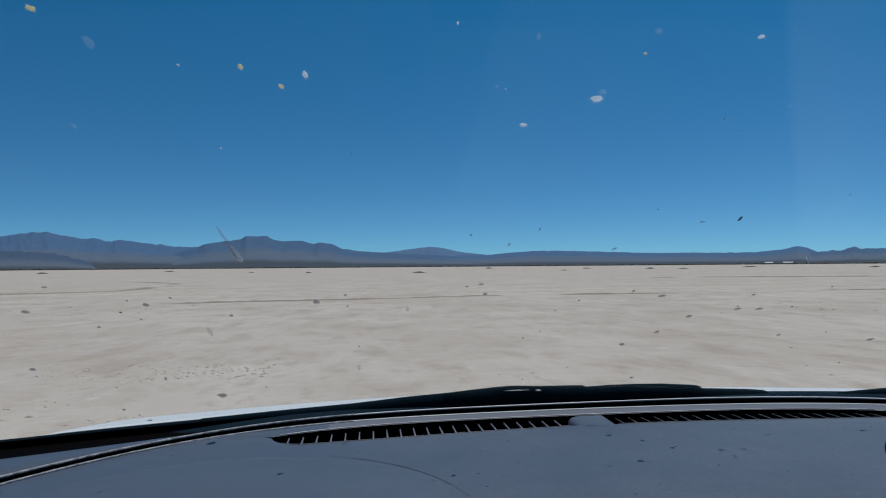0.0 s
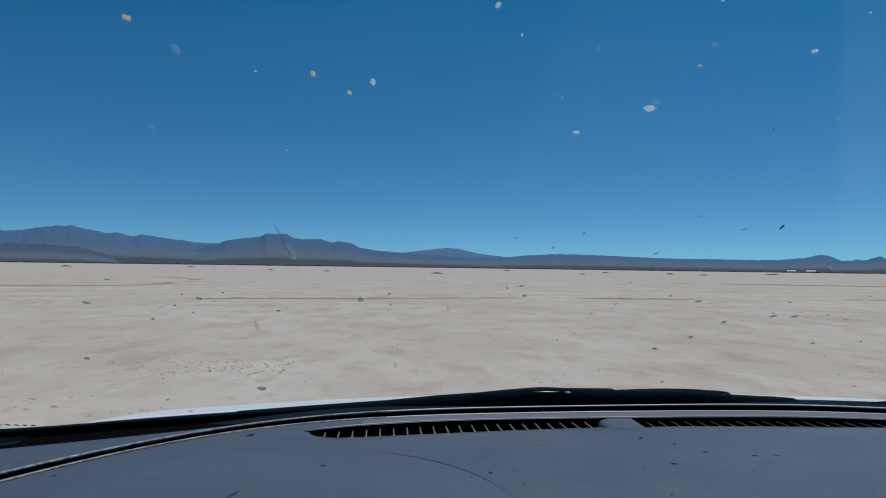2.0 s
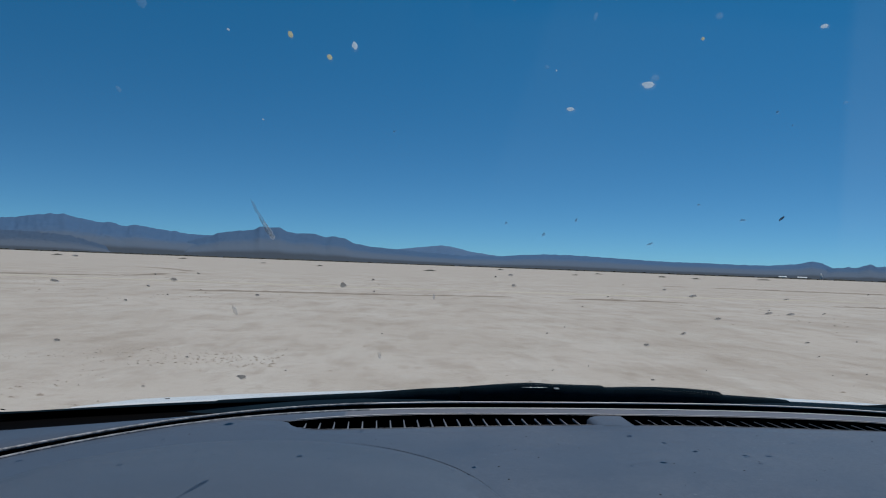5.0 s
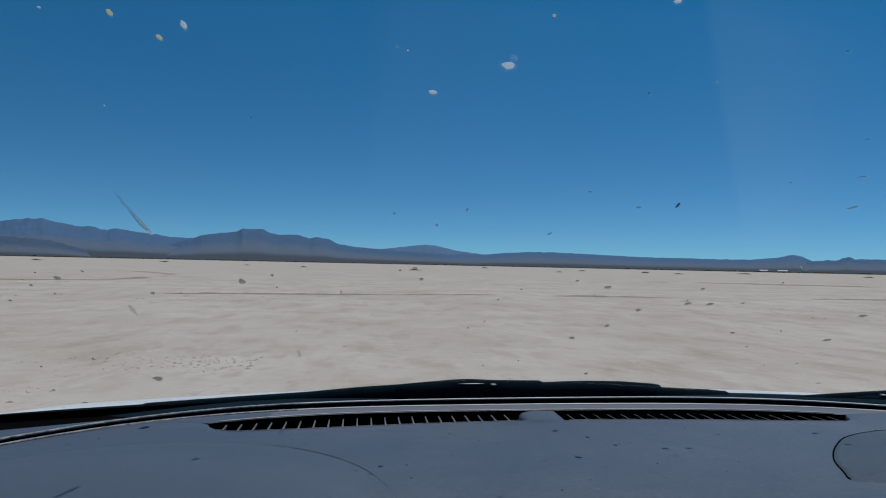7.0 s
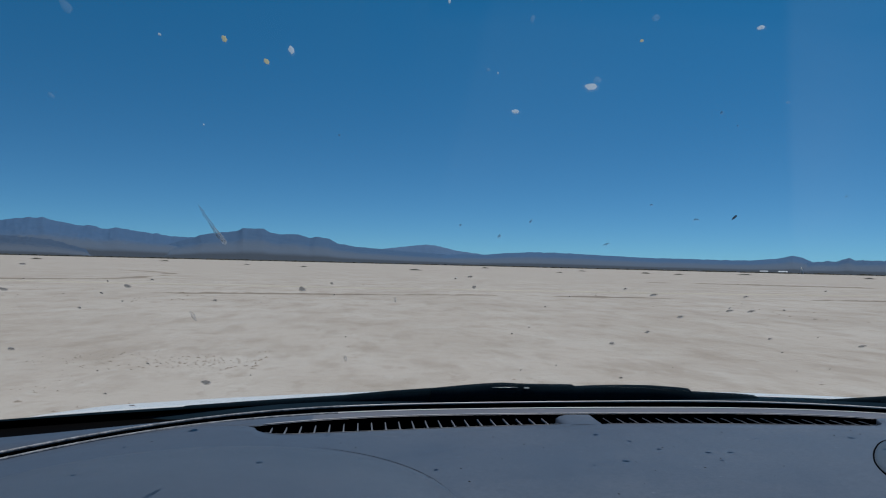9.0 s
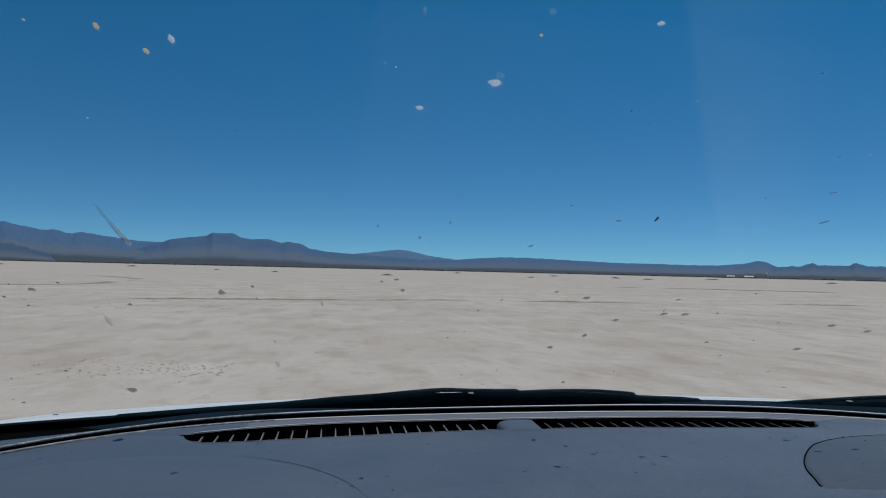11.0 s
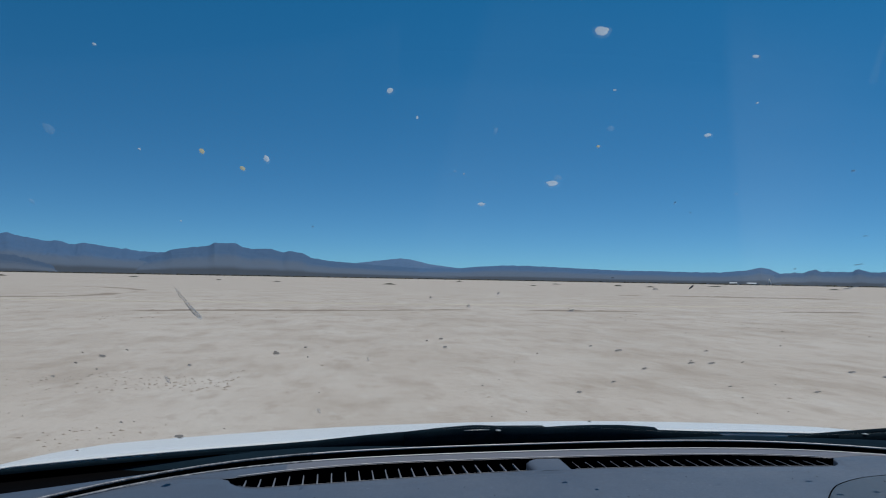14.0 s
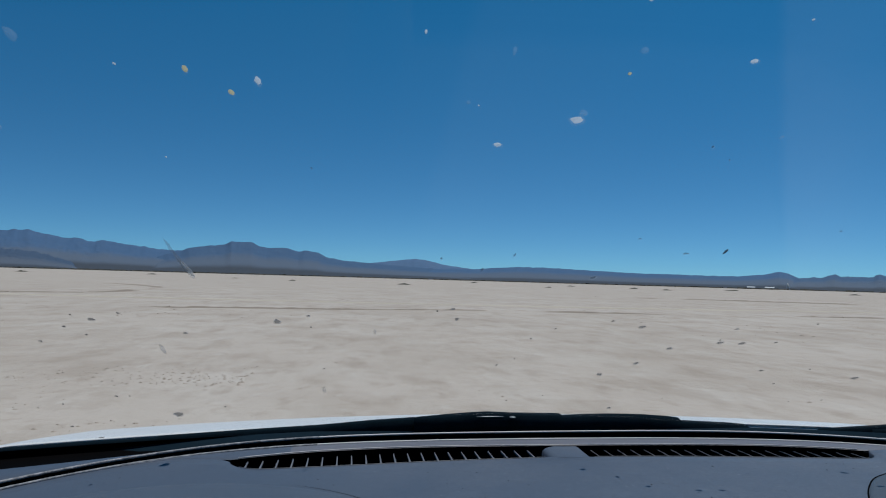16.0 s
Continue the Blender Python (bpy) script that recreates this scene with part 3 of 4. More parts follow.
def clods(area, count, size, seed, label, mat, name="clay_clods"):
    """Loose crumbs of clay strewn over a patch."""
    rng = random.Random(seed)
    x0, x1, y0, y1 = area
    verts, faces = [], []
    for k in range(count):
        x, y = rng.uniform(x0, x1), rng.uniform(y0, y1)
        if noise.noise((x * 0.5, y * 0.5, seed)) < rng.uniform(-0.25, 0.45):
            continue
        s = size * rng.uniform(0.3, 1.0) ** 2
        base = len(verts)
        turn = rng.uniform(0, 6.3)
        for i in range(5):
            t = turn + 2 * math.pi * i / 5
            q = s * rng.uniform(0.7, 1.5)
            verts.append((x + 1.7 * q * math.cos(t), y + q * math.sin(t), -0.012))
        verts.append((x + s * rng.uniform(-0.3, 0.3), y, s * rng.uniform(0.15, 0.4)))
        for i in range(5):
            faces.append((base + i, base + (i + 1) % 5, base + 5))
    me = bpy.data.meshes.new(name)
    me.from_pydata(verts, [], faces)
    me.materials.append(mat)
    tagged(new(name, me), label, "clay crumbs", kind="stuff")


clods((-30, 30, 7, 40), 4200, 0.036, 9, "scattered crumbs of clay over the lake bed", M_CLOD)


clods((-13, -1.6, 4.8, 9.5), 11000, 0.030, 21, "patch of broken clay crumbs by the way", M_CRUMB)


def scrub_mound(az, dist, long, high, seed):
    """A low windblown mound with dry stubble."""
    rng = random.Random(seed)
    ra = radians(az)
    c = Vector((dist * math.sin(ra), dist * math.cos(ra), 0))
    rows, ragged = [], [rng.uniform(0.55, 1.1) for j in range(7)]
    for i in range(13):
        u = i / 6 - 1
        row = []
        for j in range(7):
            v = j / 3 - 1
            h = high * max(0, 1 - u * u) * max(0, 1 - v * v) * rng.uniform(0.5, 1.3) - 0.03
            row.append(c + Vector((u * long * ragged[j], v * long * 0.35, h)))
        rows.append(row)
    tagged(mesh_object("scrub_mound", sheet(rows), M_SCRUB), "low dark mound of dry stubble on the clay", "mound", "mounds on the lake bed")


for k, (a, d, s, h) in enumerate([(-10.4, 175, 2.2, .3), (-5.2, 150, 1.6, .3), (4.0, 130, 2.0, .35), (15.5, 160, 2.2, .3), (17.0, 240, 3, .5), (22.5, 210, 3.4, .5),
                                  (25.8, 190, 3.0, .4), (-16, 260, 3, .5), (9.5, 300, 4, .6), (29.5, 280, 5, .6), (38, 230, 5, .5), (-25, 220, 3, .5)]):
    scrub_mound(a + 0.7 * math.sin(k * 5.1), d, s * (0.4 + 0.35 * ((k * 7) % 5) / 4), h * 0.75, k)


# ---- the car ----
S = 0.82


def at(x, y, z):
    """From the drawing units of the dashboard to metres."""
    return Vector((x * S, y * S, 1.25 + (z - 1.25) * S))


car = tagged(new("car"), "pale car driven over the lake bed, dusty inside and out", "car")


def glass_y(x, z):
    """The raked glass, bending upright a little at its foot."""
    return 3.0863 - 0.22 * x * x - 1.8379 * z + 0.030 * smooth_step((1.29 - z) / 0.08) + 0.045 * smooth_step((1.06 - z) / 0.11)


# dashboard outline curves, in the drawing units of at()
def lift(x):
    return 0.996 + 0.012 * x


def curve(x, *c):
    """A smooth line over the dash: powers of x."""
    return sum(k * x ** i for i, k in enumerate(c))


def lip_far(x):
    """Far edge of the channel along the windscreen."""
    return curve(max(x, -0.9), 1.264, 0.005, -0.0421, -0.0217, -0.6243, 0.1132, 0.245) - 2.5 * max(0.0, -0.9 - x)


def lip_near(x):
    return curve(max(x, -0.9), 1.211, -0.0106, -0.0821, -0.0136, -0.4127, 0.1085) - 2.3 * max(0.0, -0.9 - x)


def edge_front(x):
    """Far edge of the ledge, which widens towards the driver's corner."""
    ledge = 1.180 + 0.48 * (x + 0.60) + 0.15 * (x + 0.60) ** 2
    return max(lip_far(x) + 0.006, ledge if x < -0.5 else 0.0)


def vent_far(x):
    return curve(x, 1.1695, -0.0179, -0.0403, 0.0593, -0.65)


def vent_near(x):
    low = curve(x, 1.0985, 0.0975, 0.0) if -0.05 < x < 0 else curve(x, 1.0935, 0.0108, -0.2437, -0.0266, 0.3485)
    k = (-x - 0.465) / 0.061 if x < 0 else (x - 0.488) / 0.044
    if k <= 0:
        return low
    return low + (vent_far(x) - low) * (1 - math.sqrt(max(0.0, 1 - min(k, 1.0) ** 2.2)))


VENT_A, VENT_B = -0.525, 0.531


def rear(x):
    return 0.56


def pad_z(x, y):
    """Height of the dash top: nearly flat, falling a little towards the glass."""
    return lift(x) + 0.014 * smooth_step((1.1 - y) / 0.4) - 0.05 * smooth_step((abs(x) - 0.72) / 0.3) * 0.4


HALF = 0.98
xs = sorted(set([round(v, 4) for v in spread(-HALF, HALF, 99) + spread(VENT_A, -0.44, 12) + spread(0.47, VENT_B, 10)]))

# front ledge between the channel and the glass
rows = []
for x in xs:
    f, g, z = edge_front(x), lip_far(x) + 0.001, lift(x)
    rows.append([at(x, f + 0.012, z - 0.03), at(x, f + 0.003, z - 0.004), at(x, f - 0.001, z), at(x, (f + g) / 2, z), at(x, g + 0.001, z), at(x, g, z - 0.001)])
dash = mesh_object("dashboard", sheet(rows), M_PAD)
dash.parent = car
tagged(dash, "grey-blue textured plastic dashboard with dust and flecks")

# rounded lips along both sides of the channel, pale as a painted highlight, worn to a ribbed edge towards the driver
for left in (True, False):
    line = [x for x in xs if (x <= -0.40 if left else x >= -0.42)]
    mat, note = (M_LIPWORN, "worn braided edge") if left else (M_LIP_LIGHT, "rounded plastic edge with painted highlight")
    part("edge_lip", tube([at(x, lip_far(x), lift(x) + 0.0008) for x in line], [0.0019 if left else 0.0015] * len(line), 8), mat, dash, note)
    part("inner_lip", tube([at(x, lip_near(x), lift(x) + 0.0004) for x in line], [0.0017 if left else 0.0015] * len(line), 8), mat, dash, note)
# black sheet added where only shade lies ahead of the dash
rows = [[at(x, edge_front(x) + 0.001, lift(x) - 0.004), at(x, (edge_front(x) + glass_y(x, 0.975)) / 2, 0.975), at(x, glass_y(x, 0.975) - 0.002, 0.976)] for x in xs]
part("gap_shade", sheet(rows), M_BLACK, dash, "black sheet in place of the shade between dash and glass")

# the channel, its shade painted black, with its ribbed seal
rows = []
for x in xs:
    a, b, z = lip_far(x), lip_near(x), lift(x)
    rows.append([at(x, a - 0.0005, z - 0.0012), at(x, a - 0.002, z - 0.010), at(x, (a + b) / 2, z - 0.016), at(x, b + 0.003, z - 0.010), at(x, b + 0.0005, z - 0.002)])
part("groove", sheet(rows), M_BLACK, dash, "channel with its shade painted black")
line = [x for x in xs if x < -0.35]
part("seal", tube([at(x, 0.55 * lip_far(x) + 0.45 * lip_near(x), lift(x) - 0.0075) for x in line], [0.0022 + 0.0045 * smooth_step((-x - 0.4) / 0.3) for x in line], 8, 0.6), M_SEAL, dash, "dark ribbed seal strip")

# strip between channel and vents, painted paler for the sky light it catches
def strip_near(x):
    full = min(vent_far(min(max(x, VENT_A), VENT_B)), lip_near(x) - 0.011)
    out = max(VENT_A - x, x - VENT_B, 0.0)
    return full + (lip_near(x) - 0.003 - full) * smooth_step(out / 0.16)


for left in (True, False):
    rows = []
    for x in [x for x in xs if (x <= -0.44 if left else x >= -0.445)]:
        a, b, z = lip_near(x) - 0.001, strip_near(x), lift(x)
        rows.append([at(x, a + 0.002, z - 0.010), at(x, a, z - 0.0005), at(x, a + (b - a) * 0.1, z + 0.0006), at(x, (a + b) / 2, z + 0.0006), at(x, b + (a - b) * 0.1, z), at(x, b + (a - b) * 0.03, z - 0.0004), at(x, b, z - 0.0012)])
    part("front_strip", sheet(rows), M_PAD if left else M_STRIP, dash, "plain dash edge" if left else "smooth strip ahead of the vents with sky light painted in")
# highlight painted along the far side of the vents
for a, b in ((VENT_A + 0.01, VENT_B - 0.01),):
    line = spread(a, b, 60)
    part("strip_edge", tube([at(x, vent_far(x) + 0.0015, lift(x) + 0.0002) for x in line], [0.0007] * 60, 6), M_LIP_LIGHT, dash, "thin highlight painted along the vent")

# main pad: from the vents to the rear edge, rolled over and down
rows = []
for x in xs:
    a = min(vent_near(x) if VENT_A <= x <= VENT_B else strip_near(x) + 0.0004, strip_near(x) + 0.0004)
    r = rear(x)
    z0 = lift(x)
    row = [at(x, a + 0.0005, z0 - 0.02), at(x, a, z0 - 0.002), at(x, a - 0.003, z0)]
    for k in range(1, 17):
        y = a - 0.003 + (r - a + 0.003) * k / 16
        row.append(at(x, y, pad_z(x, y) if k > 1 else z0 + 0.0005))
    z1 = pad_z(x, r)
    row += [at(x, r - 0.008, z1 - 0.002), at(x, r - 0.015, z1 - 0.008), at(x, r - 0.018, z1 - 0.02), at(x, r - 0.02, z1 - 0.10), at(x, r + 0.05, z1 - 0.40)]
    rows.append(row)
part("top_pad", sheet(rows), M_PAD, dash, "broad grey dash pad with fine grain")

# vent recess, its shade painted black, and its slats
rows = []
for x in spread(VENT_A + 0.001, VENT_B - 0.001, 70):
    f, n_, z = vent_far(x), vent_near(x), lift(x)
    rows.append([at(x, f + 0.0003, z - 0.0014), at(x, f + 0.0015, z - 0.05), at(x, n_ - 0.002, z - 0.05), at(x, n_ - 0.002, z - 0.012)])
part("vent_recess", sheet(rows), M_BLACK, dash, "defroster slot with its shade painted black")
SLATS = spread(-0.497, -0.051, 21) + spread(0.057, 0.498, 20)
for x in SLATS:
    n_, z = vent_near(x) - 0.001, lift(x)
    f = n_ + (0.64 if x < 0 else 0.62) * (vent_far(x) - n_)
    w0, w1, deep = (0.0013, 0.0007, 0.003) if x < 0 else (0.0006, 0.0004, 0.0008)
    bm = sheet([[at(x - w0, n_, z - 0.001), at(x + w0, n_, z - 0.001), at(x + w0, n_, z - 0.001 - deep), at(x - w0, n_, z - 0.001 - deep)],
                [at(x - 0.001 - w1, f, z - 0.0015), at(x - 0.001 + w1, f, z - 0.0015), at(x - 0.001 + w1, f, z - 0.0015 - deep), at(x - 0.001 - w1, f, z - 0.0015 - deep)]], closed=True)
    part("vent_slat", bm, M_SLAT, dash, smooth=False)

# highlight painted as a thin pale edge along the near side of each vent
for a, b in ((-0.505, -0.034), (0.046, 0.50)):
    line = spread(a, b, 40)
    part("vent_edge", tube([at(x, vent_near(x) - 0.0015, lift(x) + 0.0002) for x in line], [0.0005] * 40, 6), M_SLAT, dash, "thin highlight painted along the vent")

# plain bridge between the two vents
rows = []
for u in spread(0, 1, 9):
    y = vent_far(0) - 0.010 + (vent_near(0.01) - 0.006 - vent_far(0) + 0.010) * u
    soft = 0.010 * (1 - min(1.0, u * 6)) ** 2
    a, b, z = -0.026 + soft, 0.040, lift(0) + 0.0004
    rows.append([at(a, y, z - 0.03), at(a + 0.001, y, z - 0.006), at(a + 0.006, y, z - 0.0015), at(a + 0.014, y, z), at(b - 0.004, y, z), at(b - 0.001, y, z - 0.001), at(b, y, z - 0.03)])
rows.insert(0, [at(p.x / S, vent_far(0) - 0.009, 0.966) for p in rows[0]])
part("vent_bridge", sheet(rows), M_PAD, dash, "plain bridge between the vents")


# instrument hood over the dials
def hood_far(x):
    """An oval brow over the dials."""
    u = (x + 0.53) / 0.29
    return 0.595 + 0.392 * max(0.0, 1 - u * u) ** 0.44


rows = []
for k in range(61):
    u = -math.cos(math.pi * k / 60)
    x = -0.53 + 0.289 * u
    far = hood_far(x)
    near = 0.50 - 0.35 * (x + 0.5) ** 2
    row = [at(x, far + 0.001, pad_z(x, far) - 0.004)]
    for i in range(1, 15):
        y = far + (near - far) * (i / 14) ** 1.3
        inside = min(far - y, 0.5 * (0.289 - abs(x + 0.53)))
        row.append(at(x, y, pad_z(x, y) + 0.001 + 0.005 * smooth_step(inside / 0.06) + 0.024 * smooth_step((far - y) / 0.36) * smooth_step((0.289 - abs(x + 0.53)) / 0.08)))
    last = row[-1]
    row += [last + Vector((0, -0.006, -0.003)), last + Vector((0, -0.009, -0.012)), last + Vector((0, 0.0, -0.022)), last + Vector((0, 0.03, -0.024))]
    rows.append(row)
hood_ob = part("instrument_hood", sheet(rows), M_HOODPAD, dash, "smooth bluish hood over the dials")
seam = [at(x, hood_far(x) + 0.002, pad_z(x, hood_far(x)) + 0.0001) for x in spread(-0.42, -0.256, 31)]
part("hood_seam", tube(seam, [0.00004 + 0.0002 * smooth_step(k / 12) * smooth_step((30 - k) / 6) for k in range(31)], 6), M_SEAM, dash)
part("dial_recess", box(at(-0.90, 0.60, 0.70), at(-0.30, 0.64, 0.985), 0.01), M_BLACK, dash, "black instrument panel under its hood")

# airbag lid on the passenger side
LID = [(0.262, 0.731), (0.274, 0.757), (0.289, 0.789), (0.304, 0.815), (0.323, 0.842), (0.346, 0.871), (0.372, 0.900), (0.398, 0.926), (0.424, 0.945), (0.465, 0.966), (0.515, 0.980), (0.60, 0.984), (0.80, 0.970), (0.89, 0.93), (0.91, 0.85), (0.89, 0.77), (0.84, 0.712), (0.60, 0.708), (0.36, 0.710), (0.270, 0.720)]


def lid_outline(shrink):
    """A smooth closed line through the lid's corners, drawn in towards its middle."""
    n_, out = len(LID), []
    for i in range(n_):
        p0, p1, p2, p3 = (Vector(LID[(i + k) % n_]) for k in (-1, 0, 1, 2))
        for t in (0, 0.2, 0.4, 0.6, 0.8):
            q = 0.5 * (2 * p1 + (p2 - p0) * t + (2 * p0 - 5 * p1 + 4 * p2 - p3) * t * t + (3 * p1 - p0 - 3 * p2 + p3) * t ** 3)
            mid = Vector((0.62, 0.86))
            q = q + (mid - q) * shrink
            out.append(q)
    return out


rows = [[at(q.x, q.y, pad_z(q.x, q.y) + dz * (1 if q.y > 0.735 else 0.15)) for q in lid_outline(k)] for k, dz in ((0.0, -0.004), (0.008, 0.0008), (0.03, 0.0015), (0.3, 0.002), (0.7, 0.0022))]
bm = sheet(rows, closed=True)
bm.verts.ensure_lookup_table()
count = len(rows[0])
bm.faces.new([bm.verts[len(bm.verts) - count + k] for k in range(count)])
part("airbag_lid", bm, M_LID, dash, "rounded darker lid set into the dash")
gap = [q for q in lid_outline(0.0) if q.y > 0.729]
gap.sort(key=lambda q: math.atan2(q.y - 0.729, 0.62 - q.x))
part("lid_gap", tube([at(q.x, q.y, pad_z(q.x, q.y) + 0.0002) for q in gap], [0.0009] * len(gap), 6), M_BLACK, dash, "dark gap round the lid")

# fine dark flecks on the dash, added as painted shadows of small splats
def shadow_flecks(count, seed):
    rng = random.Random(seed)
    verts, faces = [], []
    for k in range(count):
        x, y = rng.uniform(-0.72, 0.62), rng.uniform(0.70, 1.03)
        if hood_far(x) > y - 0.02 and x < -0.22:
            continue
        size, turn, base = rng.uniform(0.0005, 0.0013), rng.uniform(0, 6.3), len(verts)
        for i in range(6):
            t = turn + math.pi * i / 3
            r = size * rng.uniform(0.7, 1.3)
            verts.append(at(x + 1.3 * r * math.cos(t), y + 1.9 * r * math.sin(t), pad_z(x, y) + (0.0016 if (x > 0.3 and y < 0.98) else 0.0)))
        verts.append(at(x, y, pad_z(x, y) + (0.0022 if (x > 0.3 and y < 0.98) else 0.0) + size * 0.6))
        faces += [(base + i, base + (i + 1) % 6, base + 6) for i in range(6)]
    me = bpy.data.meshes.new("shadow_flecks")
    me.from_pydata(verts, [], faces)
    me.materials.append(M_FLECK_SHADE)
    tagged(new("shadow_flecks", me), "fine dark flecks painted as splat shadows on the dusty dash", "grit", kind="stuff")


shadow_flecks(60, 31)

# ---- windscreen ----
Z0, Z1 = 0.972, 1.66


def screen_half(z):
    return 1.13 - 0.30 * (z - Z0) / (Z1 - Z0)


rows = [[at(u * screen_half(z), glass_y(u * screen_half(z), z), z) for u in spread(-1, 1, 41)] for z in spread(Z0, Z1, 15)]
screen = part("windscreen", sheet(rows), M_GLASS, car, "raked clear windscreen dotted with insect splats")
screen.visible_shadow = False


def splat(x, z, long, wide, turn, mat, seed, label="", rim=None, core=0.78):
    """A ragged dried drop on the outer face of the glass."""
    rng = random.Random(seed)
    c = at(x, glass_y(x, z) + 0.003, z)
    dx = (at(x + 0.01, glass_y(x + 0.01, z), z) - at(x, glass_y(x, z), z)).normalized()
    dz = (at(x, glass_y(x, z + 0.01), z + 0.01) - at(x, glass_y(x, z), z)).normalized()
    out = dz.cross(dx)
    out = out if out.y > 0 else -out
    ct, st = math.cos(radians(turn)), math.sin(radians(turn))
    bm = bmesh.new()
    ring = []
    for k in range(18):
        t = 2 * math.pi * k / 18
        q = 0.95 + 0.32 * noise.noise((1.3 * math.cos(t), 1.3 * math.sin(t), seed * 0.37)) + rng.uniform(-0.07, 0.07)
        a, b = long * q * math.cos(t), wide * q * math.sin(t)
        ring.append((a * ct - b * st, a * st + b * ct))
    outer = [bm.verts.new(c + dx * a + dz * b) for a, b in ring]
    inner = [bm.verts.new(c + dx * a * core + dz * b * core + out * 0.0006) for a, b in ring]
    top = bm.verts.new(c + out * 0.0008)
    for k in range(18):
        j = (k + 1) % 18
        bm.faces.new((outer[k], outer[j], inner[j], inner[k])).material_index = 1
        bm.faces.new((inner[k], inner[j], top))
    ob = part("insect_splat", bm, mat, screen, label)
    ob.data.materials.append(rim or mat)


# x, z, half length, half height in millimetres, turn
PALE = [(-0.490, 1.3999, 1.2, 1.2), (-0.407, 1.3998, 2.3, 4.1), (-0.235, 1.3791, 3.7, 2.8), (-0.180, 1.3954, 6.0, 4.0), (-0.301, 1.4272, 1.0, 2.0), (-0.074, 1.4291, 3.0, 2.3), (-0.054, 1.4470, 1.1, 1.0), (-0.322, 1.4387, 2.3, 2.6),
        (-0.166, 1.4479, 1.4, 1.0), (-0.193, 1.4712, 5.5, 4.4), (-0.492, 1.4441, 1.2, 1.3), (-0.480, 1.3574, 0.8, 1.2), (-0.257, 1.3985, 0.8, 1.0), (-0.080, 1.4672, 2.9, 1.7)]
FAINT = [(-0.538, 1.4067, 2.6, 4.5), (-0.575, 1.3662, 1.5, 2.4), (-0.155, 1.4296, 2.6, 2.5), (-0.242, 1.4240, 1.5, 3.1), (0.184, 1.3667, 2.2, 1.4), (0.049, 1.4564, 2.7, 2.4), (-0.010, 1.3940, 1.7, 1.4), (-0.265, 1.3998, 1.5, 1.5), (-0.178, 1.3995, 3.0, 3.2)]
YELLOW = [(-0.450, 1.4012, 1.9, 3.0), (-0.425, 1.3932, 2.3, 2.8), (-0.157, 1.4192, 1.7, 1.7), (-0.561, 1.4175, 2.9, 3.0)]
DARK = [(-0.618, 1.2213, 2.9, 4.0, 0), (-0.431, 1.2196, 3.4, 6.4, 0), (-0.735, 1.2164, 3.0, 3.2, 0), (-0.693, 1.2442, 2.1, 1.5, 0), (-0.682, 1.1939, 1.5, 2.0, 0), (-0.600, 1.0612, 5.6, 9.7, 0), (-0.395, 1.2278, 1.7, 2.5, 0), (0.096, 1.1865, 3.5, 3.6, 0),
        (0.069, 1.1592, 2.9, 4.0, 0), (0.415, 1.1419, 4.2, 4.0, 0), (-0.735, 1.0088, 3.5, 3.8, 0), (-0.745, 1.0455, 1.9, 3.2, 0), (0.412, 1.1850, 4.6, 3.6, 0), (0.472, 1.1772, 4.6, 3.4, 0)]
SLANTED = [(-0.568, 1.1817, 2.2, 11.6, 0), (-0.385, 1.1052, 2.2, 12.0, 2), (-0.317, 1.2069, 1.2, 7.1, 5), (0.029, 1.2197, 4.6, 3.3, 35), (0.029, 1.1360, 3.8, 4.5, 35), (0.157, 1.1978, 4.1, 3.2, 20), (0.188, 1.1977, 4.1, 3.1, 20), (0.266, 1.1507, 2.9, 2.3, 0),
           (-0.218, 1.2259, 2.5, 3.9, 0), (-0.658, 1.1041, 1.8, 3.0, 0), (0.099, 1.0588, 3.4, 3.6, 0), (-0.228, 1.2395, 2.8, 2.3, 10), (-0.017, 1.2273, 1.9, 2.1, 0), (-0.535, 1.2038, 2.0, 2.3, 0), (0.157, 1.2197, 2.5, 1.8, 20), (-0.790, 1.1361, 3.0, 4.1, -20)]
AGAINST_SKY = [(0.031, 1.3110, 1.3, 4.2, -6), (-0.008, 1.3076, 3.7, 2.2, 0), (-0.067, 1.3192, 2.0, 1.5, 0), (-0.185, 1.3004, 1.5, 3.5, 0), (-0.213, 1.2853, 2.1, 3.8, 0), (-0.258, 1.2946, 1.5, 2.7, 0), (-0.088, 1.2806, 3.9, 2.7, 45), (-0.377, 1.3574, 0.9, 1.2, 0),
               (-0.060, 1.3862, 1.3, 2.0, 0), (-0.038, 1.3791, 0.9, 1.0, 0), (0.158, 1.3644, 2.2, 1.0, 10), (0.189, 1.3379, 4.3, 1.6, 15), (0.214, 1.3125, 5.6, 3.0, 35), (0.126, 1.3320, 1.7, 1.2, 10), (0.075, 1.4124, 2.3, 1.5, 0)]
for k, (x, z, a, b) in enumerate(PALE):
    splat(x, z, a * 0.001, b * 0.001, 0, M_SPLAT_PALE, 300 + k, "pale chalky splat", M_SPLAT_FAINT, 0.72)
for k, (x, z, a, b) in enumerate(FAINT):
    splat(x, z, a * 0.001, b * 0.001, 0, M_SPLAT_FAINT, 320 + k, "thin pale splat")
for k, (x, z, a, b) in enumerate(YELLOW):
    splat(x, z, a * 0.001, b * 0.001, 0, M_SPLAT_YELLOW, 340 + k, "yellowish splat", M_SPLAT_FAINT, 0.78)
